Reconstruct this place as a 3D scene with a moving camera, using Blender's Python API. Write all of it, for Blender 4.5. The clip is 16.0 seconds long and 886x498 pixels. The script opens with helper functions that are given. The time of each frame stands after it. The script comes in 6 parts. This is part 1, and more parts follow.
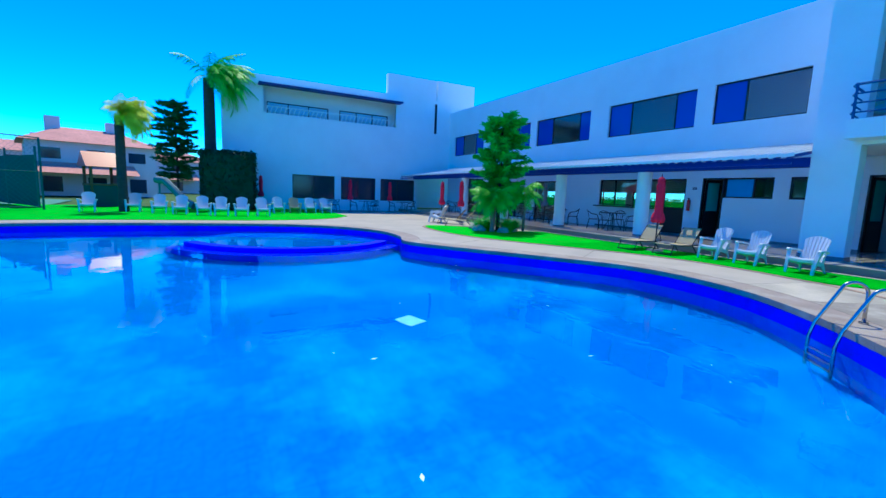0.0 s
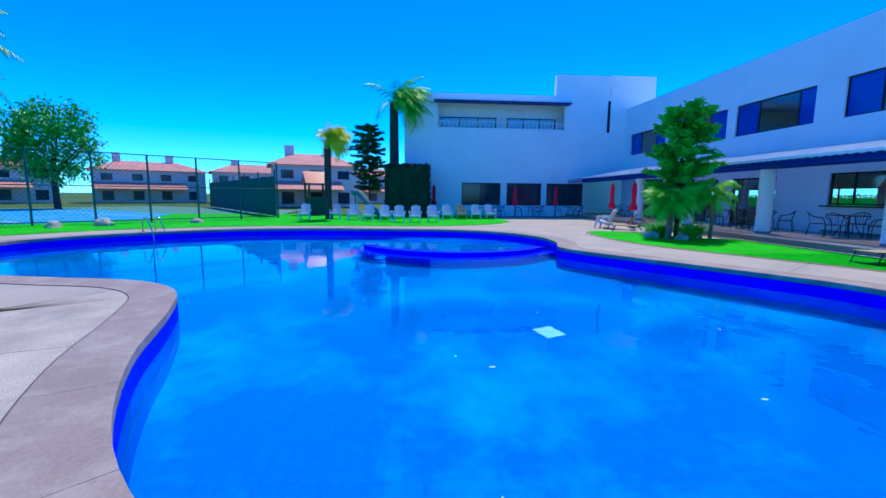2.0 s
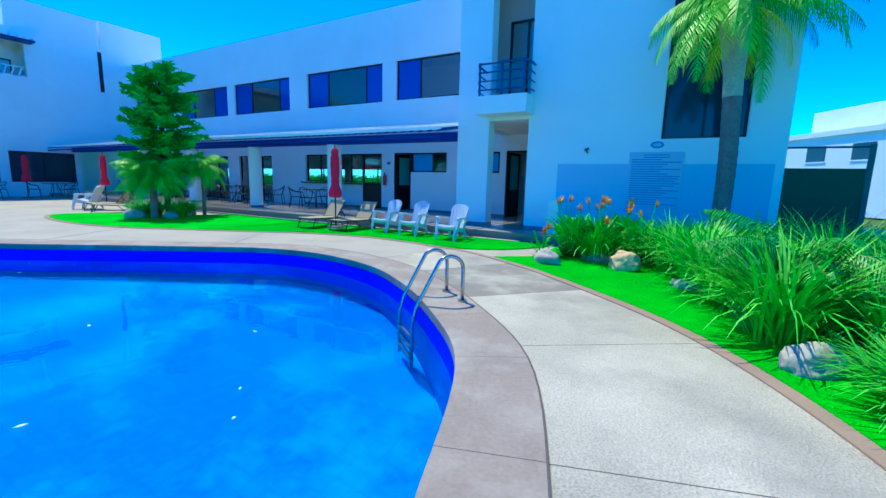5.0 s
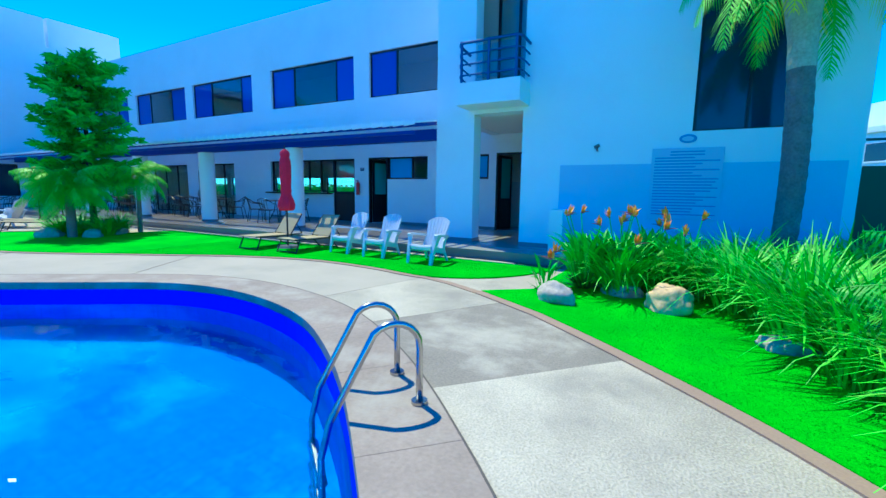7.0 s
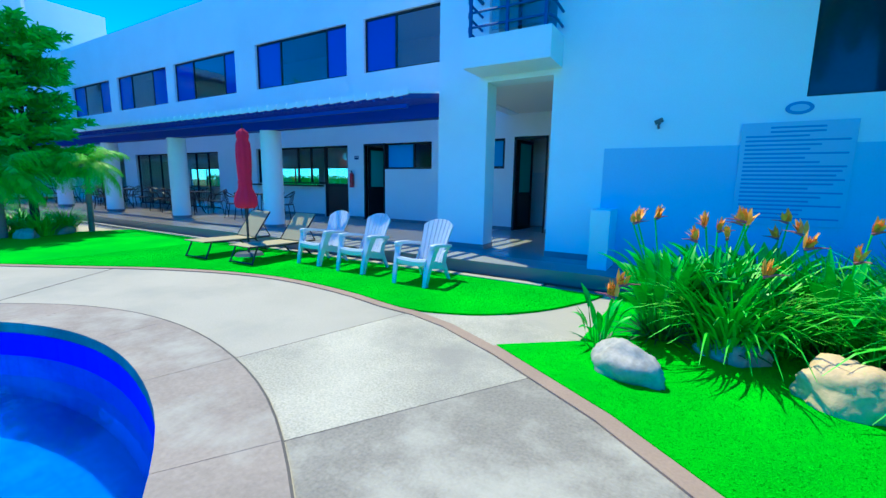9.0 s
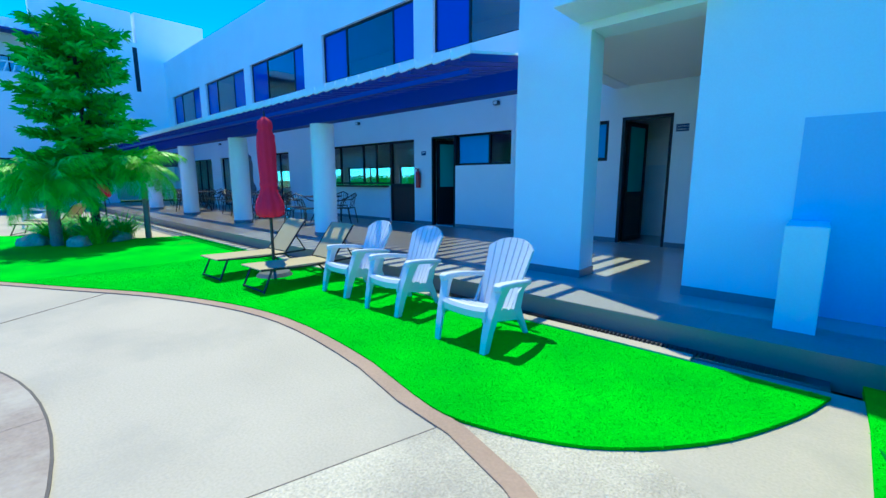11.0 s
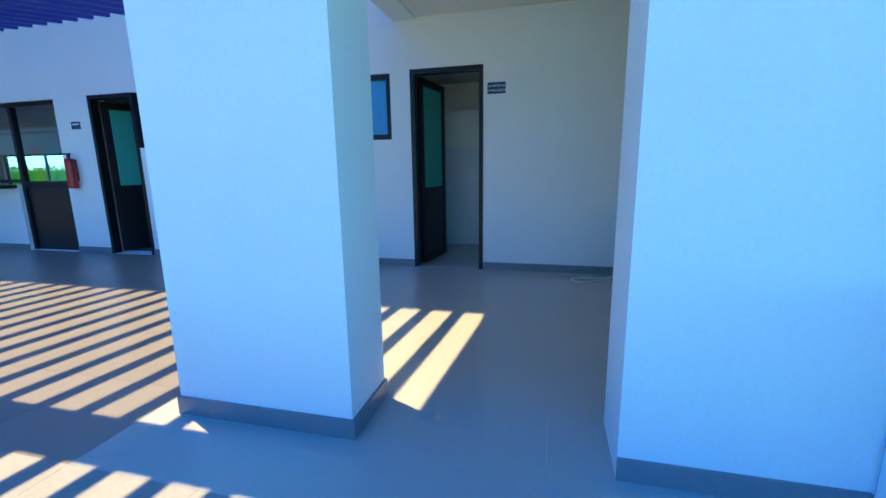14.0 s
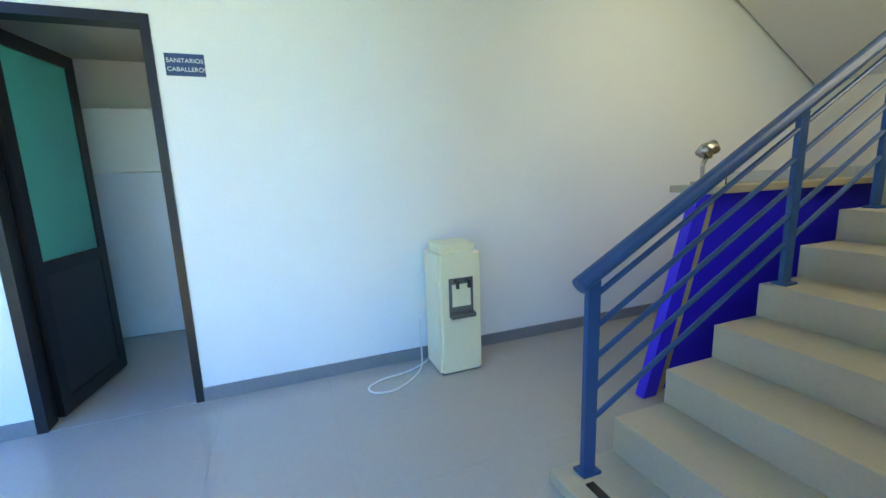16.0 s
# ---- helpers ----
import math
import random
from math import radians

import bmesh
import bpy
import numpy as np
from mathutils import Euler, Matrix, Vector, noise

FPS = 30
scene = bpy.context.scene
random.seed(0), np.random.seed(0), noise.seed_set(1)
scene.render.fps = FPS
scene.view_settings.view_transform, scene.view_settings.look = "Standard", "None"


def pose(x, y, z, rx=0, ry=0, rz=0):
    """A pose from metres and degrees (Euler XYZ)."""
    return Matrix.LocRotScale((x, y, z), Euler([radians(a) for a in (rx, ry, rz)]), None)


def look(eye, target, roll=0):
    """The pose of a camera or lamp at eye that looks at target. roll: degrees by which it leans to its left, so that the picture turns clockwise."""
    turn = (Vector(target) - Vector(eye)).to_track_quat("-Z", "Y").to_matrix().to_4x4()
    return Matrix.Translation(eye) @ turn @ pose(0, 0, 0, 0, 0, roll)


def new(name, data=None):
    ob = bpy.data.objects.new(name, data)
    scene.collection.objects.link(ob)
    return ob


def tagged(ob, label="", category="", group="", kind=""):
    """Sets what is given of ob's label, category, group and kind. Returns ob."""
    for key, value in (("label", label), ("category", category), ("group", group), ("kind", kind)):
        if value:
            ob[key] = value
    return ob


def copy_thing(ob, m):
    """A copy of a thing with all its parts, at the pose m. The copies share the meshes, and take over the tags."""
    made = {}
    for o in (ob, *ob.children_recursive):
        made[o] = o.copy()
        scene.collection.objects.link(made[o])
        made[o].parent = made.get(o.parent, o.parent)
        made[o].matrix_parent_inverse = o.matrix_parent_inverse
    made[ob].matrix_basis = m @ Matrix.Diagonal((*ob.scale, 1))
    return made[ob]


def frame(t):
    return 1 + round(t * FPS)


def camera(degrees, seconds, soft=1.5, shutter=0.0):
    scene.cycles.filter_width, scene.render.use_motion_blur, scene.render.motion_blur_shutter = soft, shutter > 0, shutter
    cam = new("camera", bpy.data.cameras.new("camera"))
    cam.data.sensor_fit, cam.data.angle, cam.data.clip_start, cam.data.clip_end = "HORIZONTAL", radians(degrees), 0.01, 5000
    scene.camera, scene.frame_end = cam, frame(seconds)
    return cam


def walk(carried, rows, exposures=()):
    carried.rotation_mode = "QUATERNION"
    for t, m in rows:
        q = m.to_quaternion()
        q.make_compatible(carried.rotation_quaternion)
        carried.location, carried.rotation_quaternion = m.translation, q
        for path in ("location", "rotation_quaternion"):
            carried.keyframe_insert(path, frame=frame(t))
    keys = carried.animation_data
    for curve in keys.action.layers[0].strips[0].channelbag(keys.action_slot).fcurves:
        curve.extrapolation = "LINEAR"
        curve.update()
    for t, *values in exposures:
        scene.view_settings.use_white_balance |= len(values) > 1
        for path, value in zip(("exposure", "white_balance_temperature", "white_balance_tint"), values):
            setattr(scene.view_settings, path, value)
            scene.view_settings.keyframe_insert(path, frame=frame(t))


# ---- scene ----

from mathutils.geometry import tessellate_polygon

cam = camera(93.2, 16.0)
PATH = [
    (0, (4.201, -12.948, 1.4), (2.454, -12.01, 1.14), 2.2),
    (0.5, (4.077, -12.673, 1.419), (2.141, -12.234, 1.16), 2.4),
    (1, (4.009, -12.688, 1.404), (2.024, -12.719, 1.144), 1.9),
    (1.5, (4.015, -12.668, 1.408), (2.037, -12.845, 1.155), 1.2),
    (2, (4.243, -12.447, 1.407), (2.258, -12.275, 1.153), 0.5),
    (2.5, (4.573, -12.251, 1.415), (2.757, -11.442, 1.137), 1.1),
    (3, (4.6, -11.966, 1.315), (3.137, -10.634, 1.015), 1.2),
    (3.5, (4.677, -11.563, 1.27), (3.499, -9.979, 0.95), 1.7),
    (4, (4.718, -11.144, 1.31), (3.667, -9.475, 0.982), 2.0),
    (4.2, (4.719, -10.972, 1.313), (3.695, -9.286, 0.981), 1.8),
    (6.5, (4.042, -8.704, 1.247), (3.082, -6.971, 0.969), 1.4),
    (7, (3.842, -8.253, 1.272), (2.889, -6.516, 1.0), 0.8),
    (7.5, (3.655, -7.797, 1.283), (2.71, -6.055, 1.016), 0.7),
    (8, (3.411, -7.323, 1.291), (2.463, -5.583, 1.019), 0.6),
    (8.5, (3.207, -6.864, 1.283), (2.243, -5.137, 0.99), 0.7),
    (9, (2.986, -6.369, 1.287), (1.985, -4.666, 0.976), 0.9),
    (9.5, (2.755, -5.907, 1.282), (1.683, -4.249, 0.964), 1.0),
    (10, (2.525, -5.384, 1.303), (1.352, -3.793, 0.994), 1.1),
    (10.2, (2.434, -5.218, 1.294), (1.196, -3.674, 1.001), 1.1),
    (12.3, (1.458, -3.423, 1.351), (0.112, -1.997, 0.954), -1.2),
    (12.5, (1.393, -3.209, 1.362), (0.17, -1.685, 0.936), -1.1),
    (13, (1.196, -2.684, 1.332), (0.27, -0.966, 0.892), -0.9),
    (13.5, (1.022, -2.09, 1.313), (0.341, -0.253, 0.912), -0.8),
    (14, (0.806, -1.48, 1.325), (0.325, 0.42, 0.945), -0.9),
    (14.5, (0.675, -0.88, 1.33), (0.365, 1.06, 0.962), -1.0),
    (14.8, (0.645, -0.588, 1.402), (0.435, 1.367, 1.04), -1.2),
    (15, (0.612, -0.432, 1.485), (0.507, 1.527, 1.112), -1.3),
    (15.5, (0.565, 0.015, 1.52), (0.763, 1.967, 1.132), -1.5),
    (16, (0.645, 0.385, 1.515), (1.35, 2.222, 1.155), -2.0),
]
walk(cam, [(t, look(eye, target, roll)) for t, eye, target, roll in PATH],
     exposures=[(0, 0.07, 5250, -6), (1, -0.08, 5250, 8), (2, -0.08, 5250, 8), (3, 0.07, 5250, -5), (4, 0.16, 5300, -9), (6.5, 0.35, 5250, -18), (10, 0.44, 5400, -16), (12.5, 0.74, 5950, -18), (13.0, 0.90, 6700, -16), (14.0, 1.14, 8100, 0), (14.5, 1.3, 8700, 5), (15.0, 1.72, 9400, -2), (15.5, 2.45, 10900, -3), (16, 2.92, 12200, 0)])

# ---------------------------------------------------------------- sky and sun
SUN_WAY = Vector((-0.45, 0.20, 1.0)).normalized()      # towards the sun
world = bpy.data.worlds.new("sky")
scene.world = world
world.use_nodes = True
wn = world.node_tree.nodes
sky = wn.new("ShaderNodeTexSky")
sky.sky_type, sky.sun_disc = "NISHITA", False
sky.sun_elevation = math.asin(SUN_WAY.z)
sky.sun_rotation = math.atan2(SUN_WAY.x, SUN_WAY.y)
sky.air_density, sky.dust_density, sky.ozone_density = 1.0, 0.0, 2.0
sky.altitude = 1900
hsv = wn.new("ShaderNodeHueSaturation")
hsv.inputs["Hue"].default_value = 0.503
hsv.inputs["Saturation"].default_value = 1.5
hsv.inputs["Value"].default_value = 1.75
deep = wn.new("ShaderNodeMix")
deep.data_type, deep.blend_type = "RGBA", "MULTIPLY"
deep.inputs["Factor"].default_value = 1.0
deep.inputs[7].default_value = (0.30, 0.77, 1.2, 1)
world.node_tree.links.new(sky.outputs[0], hsv.inputs["Color"])
world.node_tree.links.new(hsv.outputs[0], deep.inputs[6])
world.node_tree.links.new(deep.outputs[2], wn["Background"].inputs[0])
wn["Background"].inputs[1].default_value = 0.15
sun_data = bpy.data.lights.new("sun", "SUN")
sun_data.energy, sun_data.angle, sun_data.color = 4.3, radians(0.53), (1.0, 0.84, 0.575)
sun = new("sun", sun_data)
sun.matrix_world = look(SUN_WAY * 60, (0, 0, 0))


# ---------------------------------------------------------------- materials
def material(name, color, rough=0.6, metal=0.0, vary=0.12, scale=3.0, fine=40.0, bump=0.1, spec=0.5,
             stain=None, stain_amount=0.0, stain_scale=0.6, island=0.0):
    """Surface with variation at two sizes, optional stains of a second colour and fine relief."""
    m = bpy.data.materials.new(name)
    m.use_nodes = True
    nt = m.node_tree
    n, link = nt.nodes, nt.links.new
    b = n["Principled BSDF"]
    b.inputs["Roughness"].default_value, b.inputs["Metallic"].default_value = rough, metal
    b.inputs["Specular IOR Level"].default_value = spec
    tc = n.new("ShaderNodeTexCoord")
    big, small = n.new("ShaderNodeTexNoise"), n.new("ShaderNodeTexNoise")
    for t, s, d in ((big, scale, 4), (small, fine, 3)):
        t.inputs["Scale"].default_value, t.inputs["Detail"].default_value = s, d
        link(tc.outputs["Object"], t.inputs["Vector"])
    add = n.new("ShaderNodeMath")
    add.operation = "ADD"
    link(big.outputs[0], add.inputs[0]), link(small.outputs[0], add.inputs[1])
    last = add.outputs[0]
    if island:
        geo, mul, a2 = n.new("ShaderNodeNewGeometry"), n.new("ShaderNodeMath"), n.new("ShaderNodeMath")
        mul.operation, mul.inputs[1].default_value = "MULTIPLY", island
        link(geo.outputs["Random Per Island"], mul.inputs[0])
        link(mul.outputs[0], a2.inputs[0]), link(last, a2.inputs[1])
        last = a2.outputs[0]
    ramp = n.new("ShaderNodeMapRange")
    ramp.inputs["From Min"].default_value, ramp.inputs["From Max"].default_value = 0.6, 1.4 + island
    ramp.inputs["To Min"].default_value, ramp.inputs["To Max"].default_value = 1 - vary, 1 + vary
    link(last, ramp.inputs["Value"])
    mixc = n.new("ShaderNodeMix")
    mixc.data_type, mixc.blend_type = "RGBA", "MULTIPLY"
    mixc.inputs["Factor"].default_value = 1.0
    mixc.inputs[6].default_value = (*color, 1)
    link(ramp.outputs[0], mixc.inputs[7])
    out = mixc.outputs[2]
    if stain:
        st = n.new("ShaderNodeTexNoise")
        st.inputs["Scale"].default_value, st.inputs["Detail"].default_value, st.inputs["Roughness"].default_value = stain_scale, 6, 0.65
        link(tc.outputs["Object"], st.inputs["Vector"])
        sr = n.new("ShaderNodeMapRange")
        sr.inputs["From Min"].default_value, sr.inputs["From Max"].default_value = 0.48, 0.66
        sr.inputs["To Max"].default_value = stain_amount
        link(st.outputs[0], sr.inputs["Value"])
        mx = n.new("ShaderNodeMix")
        mx.data_type = "RGBA"
        link(sr.outputs[0], mx.inputs["Factor"]), link(out, mx.inputs[6])
        mx.inputs[7].default_value = (*stain, 1)
        out = mx.outputs[2]
    link(out, b.inputs["Base Color"])
    if bump:
        bp = n.new("ShaderNodeBump")
        bp.inputs["Strength"].default_value, bp.inputs["Distance"].default_value = bump, 0.01
        link(small.outputs[0], bp.inputs["Height"]), link(bp.outputs[0], b.inputs["Normal"])
    return m


def glass(name, tint=(0.85, 0.95, 1.0), rough=0.0, ior=1.45, bump=0.0, bscale=3.0):
    m = bpy.data.materials.new(name)
    m.use_nodes = True
    nt = m.node_tree
    b = nt.nodes["Principled BSDF"]
    b.inputs["Base Color"].default_value = (*tint, 1)
    b.inputs["Roughness"].default_value, b.inputs["IOR"].default_value = rough, ior
    b.inputs["Transmission Weight"].default_value = 1.0
    if bump:
        tc, t, bp = nt.nodes.new("ShaderNodeTexCoord"), nt.nodes.new("ShaderNodeTexNoise"), nt.nodes.new("ShaderNodeBump")
        t.inputs["Scale"].default_value, t.inputs["Detail"].default_value = bscale, 3
        bp.inputs["Strength"].default_value, bp.inputs["Distance"].default_value = bump, 0.05
        nt.links.new(tc.outputs["Object"], t.inputs["Vector"])
        nt.links.new(t.outputs[0], bp.inputs["Height"])
        nt.links.new(bp.outputs[0], b.inputs["Normal"])
    return m


WALL = material("white_wall_paint", (0.80, 0.87, 0.90), 0.75, vary=0.04, scale=0.7, fine=60, bump=0.08, stain=(0.66, 0.70, 0.74), stain_amount=0.25, stain_scale=0.4)
WALL_IN = material("interior_white_paint", (0.80, 0.80, 0.77), 0.7, vary=0.03, scale=0.7, fine=60, bump=0.05)
PATCH = material("repainted_wall_patch", (0.44, 0.60, 0.78), 0.75, vary=0.05, scale=0.9, fine=60, bump=0.06)
PLINTH = material("grey_plinth_tile", (0.20, 0.22, 0.25), 0.35, vary=0.1, scale=2, fine=50, bump=0.03)
CONCRETE = material("smooth_concrete", (0.465, 0.39, 0.29), 0.8, vary=0.14, scale=0.9, fine=70, bump=0.2, stain=(0.37, 0.32, 0.25), stain_amount=0.8, stain_scale=0.7)
DAMP = material("weathered_damp_concrete", (0.30, 0.25, 0.19), 0.85, vary=0.3, scale=1.3, fine=55, bump=0.5, stain=(0.54, 0.465, 0.35), stain_amount=0.75, stain_scale=1.3)
AGGREGATE = material("washed_aggregate_concrete", (0.54, 0.46, 0.335), 0.9, vary=0.38, scale=1.1, fine=75, bump=1.0, stain=(0.33, 0.28, 0.22), stain_amount=0.8, stain_scale=0.7)
COPING = material("stamped_coping", (0.33, 0.25, 0.19), 0.75, vary=0.22, scale=1.6, fine=45, bump=0.3, stain=(0.47, 0.40, 0.31), stain_amount=0.75, stain_scale=1.4)
BORDER = material("reddish_border_concrete", (0.37, 0.245, 0.165), 0.85, vary=0.15, scale=2, fine=60, bump=0.25)
JOINT = material("dark_joint", (0.13, 0.105, 0.085), 0.9, vary=0.2, scale=4, fine=60, bump=0.1)
GRASS = material("clipped_lawn", (0.055, 0.57, 0.0015), 0.9, vary=0.35, scale=1.1, fine=160, bump=1.0, spec=0.1, stain=(0.06, 0.40, 0.006), stain_amount=0.6, stain_scale=1.5)
FARGROUND = material("dry_grass_ground", (0.10, 0.16, 0.04), 0.95, vary=0.3, scale=0.3, fine=8, bump=0.4, spec=0.1)
PATIO = material("patio_tile", (0.30, 0.245, 0.195), 0.28, vary=0.08, scale=1.2, fine=50, bump=0.03)
LOBBYT = material("polished_grey_porcelain", (0.44, 0.43, 0.40), 0.14, vary=0.05, scale=1.0, fine=40, bump=0.01)
POOLWALL = material("deep_blue_mosaic", (0.0005, 0.003, 0.80), 0.6, vary=0.2, scale=3, fine=60, bump=0.1, spec=0.15)
POOLFLOOR = material("light_blue_mosaic", (0.003, 0.125, 0.56), 0.9, vary=0.16, scale=0.35, fine=18, bump=0.1, spec=0.05, stain=(0.008, 0.27, 0.76), stain_amount=0.9, stain_scale=0.45)
nt = POOLFLOOR.node_tree
brick, tint, tco = nt.nodes.new("ShaderNodeTexBrick"), nt.nodes.new("ShaderNodeMix"), nt.nodes.new("ShaderNodeTexCoord")
brick.offset = 0.0
for key, val in (("Scale", 1.0), ("Mortar Size", 0.007), ("Brick Width", 0.16), ("Row Height", 0.16)):
    brick.inputs[key].default_value = val
brick.inputs["Color1"].default_value, brick.inputs["Color2"].default_value, brick.inputs["Mortar"].default_value = (1, 1, 1, 1), (0.93, 0.94, 0.96, 1), (0.86, 0.88, 0.92, 1)
nt.links.new(tco.outputs["Object"], brick.inputs["Vector"])
tint.data_type, tint.blend_type = "RGBA", "MULTIPLY"
tint.inputs["Factor"].default_value = 1.0
base_in = nt.nodes["Principled BSDF"].inputs["Base Color"]
nt.links.new(base_in.links[0].from_socket, tint.inputs[6])
nt.links.new(brick.outputs["Color"], tint.inputs[7])
nt.links.new(tint.outputs[2], base_in)
WATER = glass("pool_water", (0.72, 0.93, 1.0), 0.0, 1.33, 0.08, 1.9)
DARKMETAL = material("dark_bronze_aluminium", (0.025, 0.028, 0.035), 0.35, 0.6, vary=0.15, scale=5, fine=60, bump=0.02)
PANE = glass("window_glass", (0.75, 0.85, 0.9), 0.0, 1.5)
DARKGLASS = material("dark_far_window", (0.02, 0.035, 0.06), 0.08, vary=0.1, scale=1, fine=20, bump=0.0)
BEAM = material("navy_painted_steel", (0.006, 0.026, 0.26), 0.5, 0.1, vary=0.12, scale=3, fine=50, bump=0.05)


# ---------------------------------------------------------------- mesh helpers
def part(name, bm, mat, parent=None, label="", smooth=False, kind=""):
    me = bpy.data.meshes.new(name)
    bm.to_mesh(me)
    bm.free()
    me.materials.append(mat)
    if smooth:
        for p in me.polygons:
            p.use_smooth = True
    ob = new(name, me)
    if parent is not None:
        ob.parent = parent
    if label:
        ob["label"] = label
    if kind:
        ob["kind"] = kind
    return ob


def thing(name, label, category, m=None, group="", kind=""):
    ob = new(name)
    ob.empty_display_size = 0.2
    if m is not None:
        ob.matrix_world = m
    return tagged(ob, label, category, group, kind)


def add_box(bm, x0, x1, y0, y1, z0, z1, bevel=0.0):
    vs = [bm.verts.new((x, y, z)) for z in (z0, z1) for x, y in ((x0, y0), (x1, y0), (x1, y1), (x0, y1))]
    fs = [bm.faces.new([vs[i] for i in f]) for f in ((3, 2, 1, 0), (4, 5, 6, 7), (0, 1, 5, 4), (1, 2, 6, 5), (2, 3, 7, 6), (3, 0, 4, 7))]
    if bevel:
        bmesh.ops.bevel(bm, geom=list({e for f in fs for e in f.edges}), offset=bevel, segments=2, affect="EDGES", profile=0.7)
    return bm


def box(x0, x1, y0, y1, z0, z1, bevel=0.0):
    return add_box(bmesh.new(), min(x0, x1), max(x0, x1), min(y0, y1), max(y0, y1), z0, z1, bevel)


def add_tube(bm, pts, r, n=8, r_end=None, caps=True):
    """Round bar through points; the radius may taper."""
    pts = [Vector(p) for p in pts]
    rings, up = [], Vector((0, 0, 1))
    for i, p in enumerate(pts):
        d = (pts[min(i + 1, len(pts) - 1)] - pts[max(i - 1, 0)]).normalized()
        side = d.cross(up)
        side = side.normalized() if side.length > 0.05 else Vector((1, 0, 0))
        if rings:
            side = (last - d * last.dot(d)).normalized()
        last = side
        other = d.cross(side)
        rr = r if r_end is None else r + (r_end - r) * i / (len(pts) - 1)
        rings.append([bm.verts.new(p + rr * (side * math.cos(a) + other * math.sin(a))) for a in (2 * math.pi * k / n for k in range(n))])
    for a, b in zip(rings, rings[1:]):
        for k in range(n):
            bm.faces.new((a[k], a[(k + 1) % n], b[(k + 1) % n], b[k]))
    if caps:
        bm.faces.new(list(reversed(rings[0])))
        bm.faces.new(rings[-1])
    return bm


def tube(pts, r, n=8, r_end=None):
    return add_tube(bmesh.new(), pts, r, n, r_end)


def curve_through(points, steps=6, closed=True):
    """Catmull-Rom curve in the plan through control points."""
    out, n = [], len(points)
    for i in range(n if closed else n - 1):
        p = [Vector(points[(i + k) % n] if closed else points[max(0, min(n - 1, i + k))]) for k in (-1, 0, 1, 2)]
        for s in range(steps):
            t = s / steps
            out.append(0.5 * ((2 * p[1]) + (p[2] - p[0]) * t + (2 * p[0] - 5 * p[1] + 4 * p[2] - p[3]) * t * t + (3 * p[1] - p[0] - 3 * p[2] + p[3]) * t ** 3))
    if not closed:
        out.append(Vector(points[-1]))
    return out


def offset_loop(loop, d):
    """The anticlockwise loop moved outwards by d."""
    out, n = [], len(loop)
    for i in range(n):
        t = (loop[(i + 1) % n] - loop[i - 1]).normalized()
        out.append(loop[i] + Vector((t.y, -t.x)) * d)
    return out


def sheet(loops, z, thick=0.0):
    """Flat slab bounded by the first loop, with the others as holes."""
    bm = bmesh.new()
    tops = [[bm.verts.new((p.x, p.y, z)) for p in l] for l in loops]
    flat = [v for l in tops for v in l]
    for a, b, c in tessellate_polygon([[Vector((p.x, p.y, 0)) for p in l] for l in loops]):
        f = bm.faces.new((flat[a], flat[b], flat[c]))
        f.normal_update()
        if f.normal.z < 0:
            f.normal_flip()
    if thick:
        for l in tops:
            low = [bm.verts.new((v.co.x, v.co.y, z - thick)) for v in l]
            n = len(l)
            for i in range(n):
                bm.faces.new((l[i], l[(i + 1) % n], low[(i + 1) % n], low[i]))
        bmesh.ops.recalc_face_normals(bm, faces=bm.faces)
    return bm


def ribbon(a, b, z, closed=True, thick=0.0):
    """Strip between two loops of equal length."""
    bm = bmesh.new()
    va, vb = ([bm.verts.new((p.x, p.y, z)) for p in l] for l in (a, b))
    n = len(va)
    for i in range(n if closed else n - 1):
        j = (i + 1) % n
        f = bm.faces.new((va[i], va[j], vb[j], vb[i]))
        f.normal_update()
        if f.normal.z < 0:
            f.normal_flip()
    if thick:
        r = bmesh.ops.extrude_face_region(bm, geom=bm.faces[:])
        bmesh.ops.translate(bm, vec=(0, 0, -thick), verts=[v for v in r["geom"] if isinstance(v, bmesh.types.BMVert)])
        bmesh.ops.recalc_face_normals(bm, faces=bm.faces)
    return bm


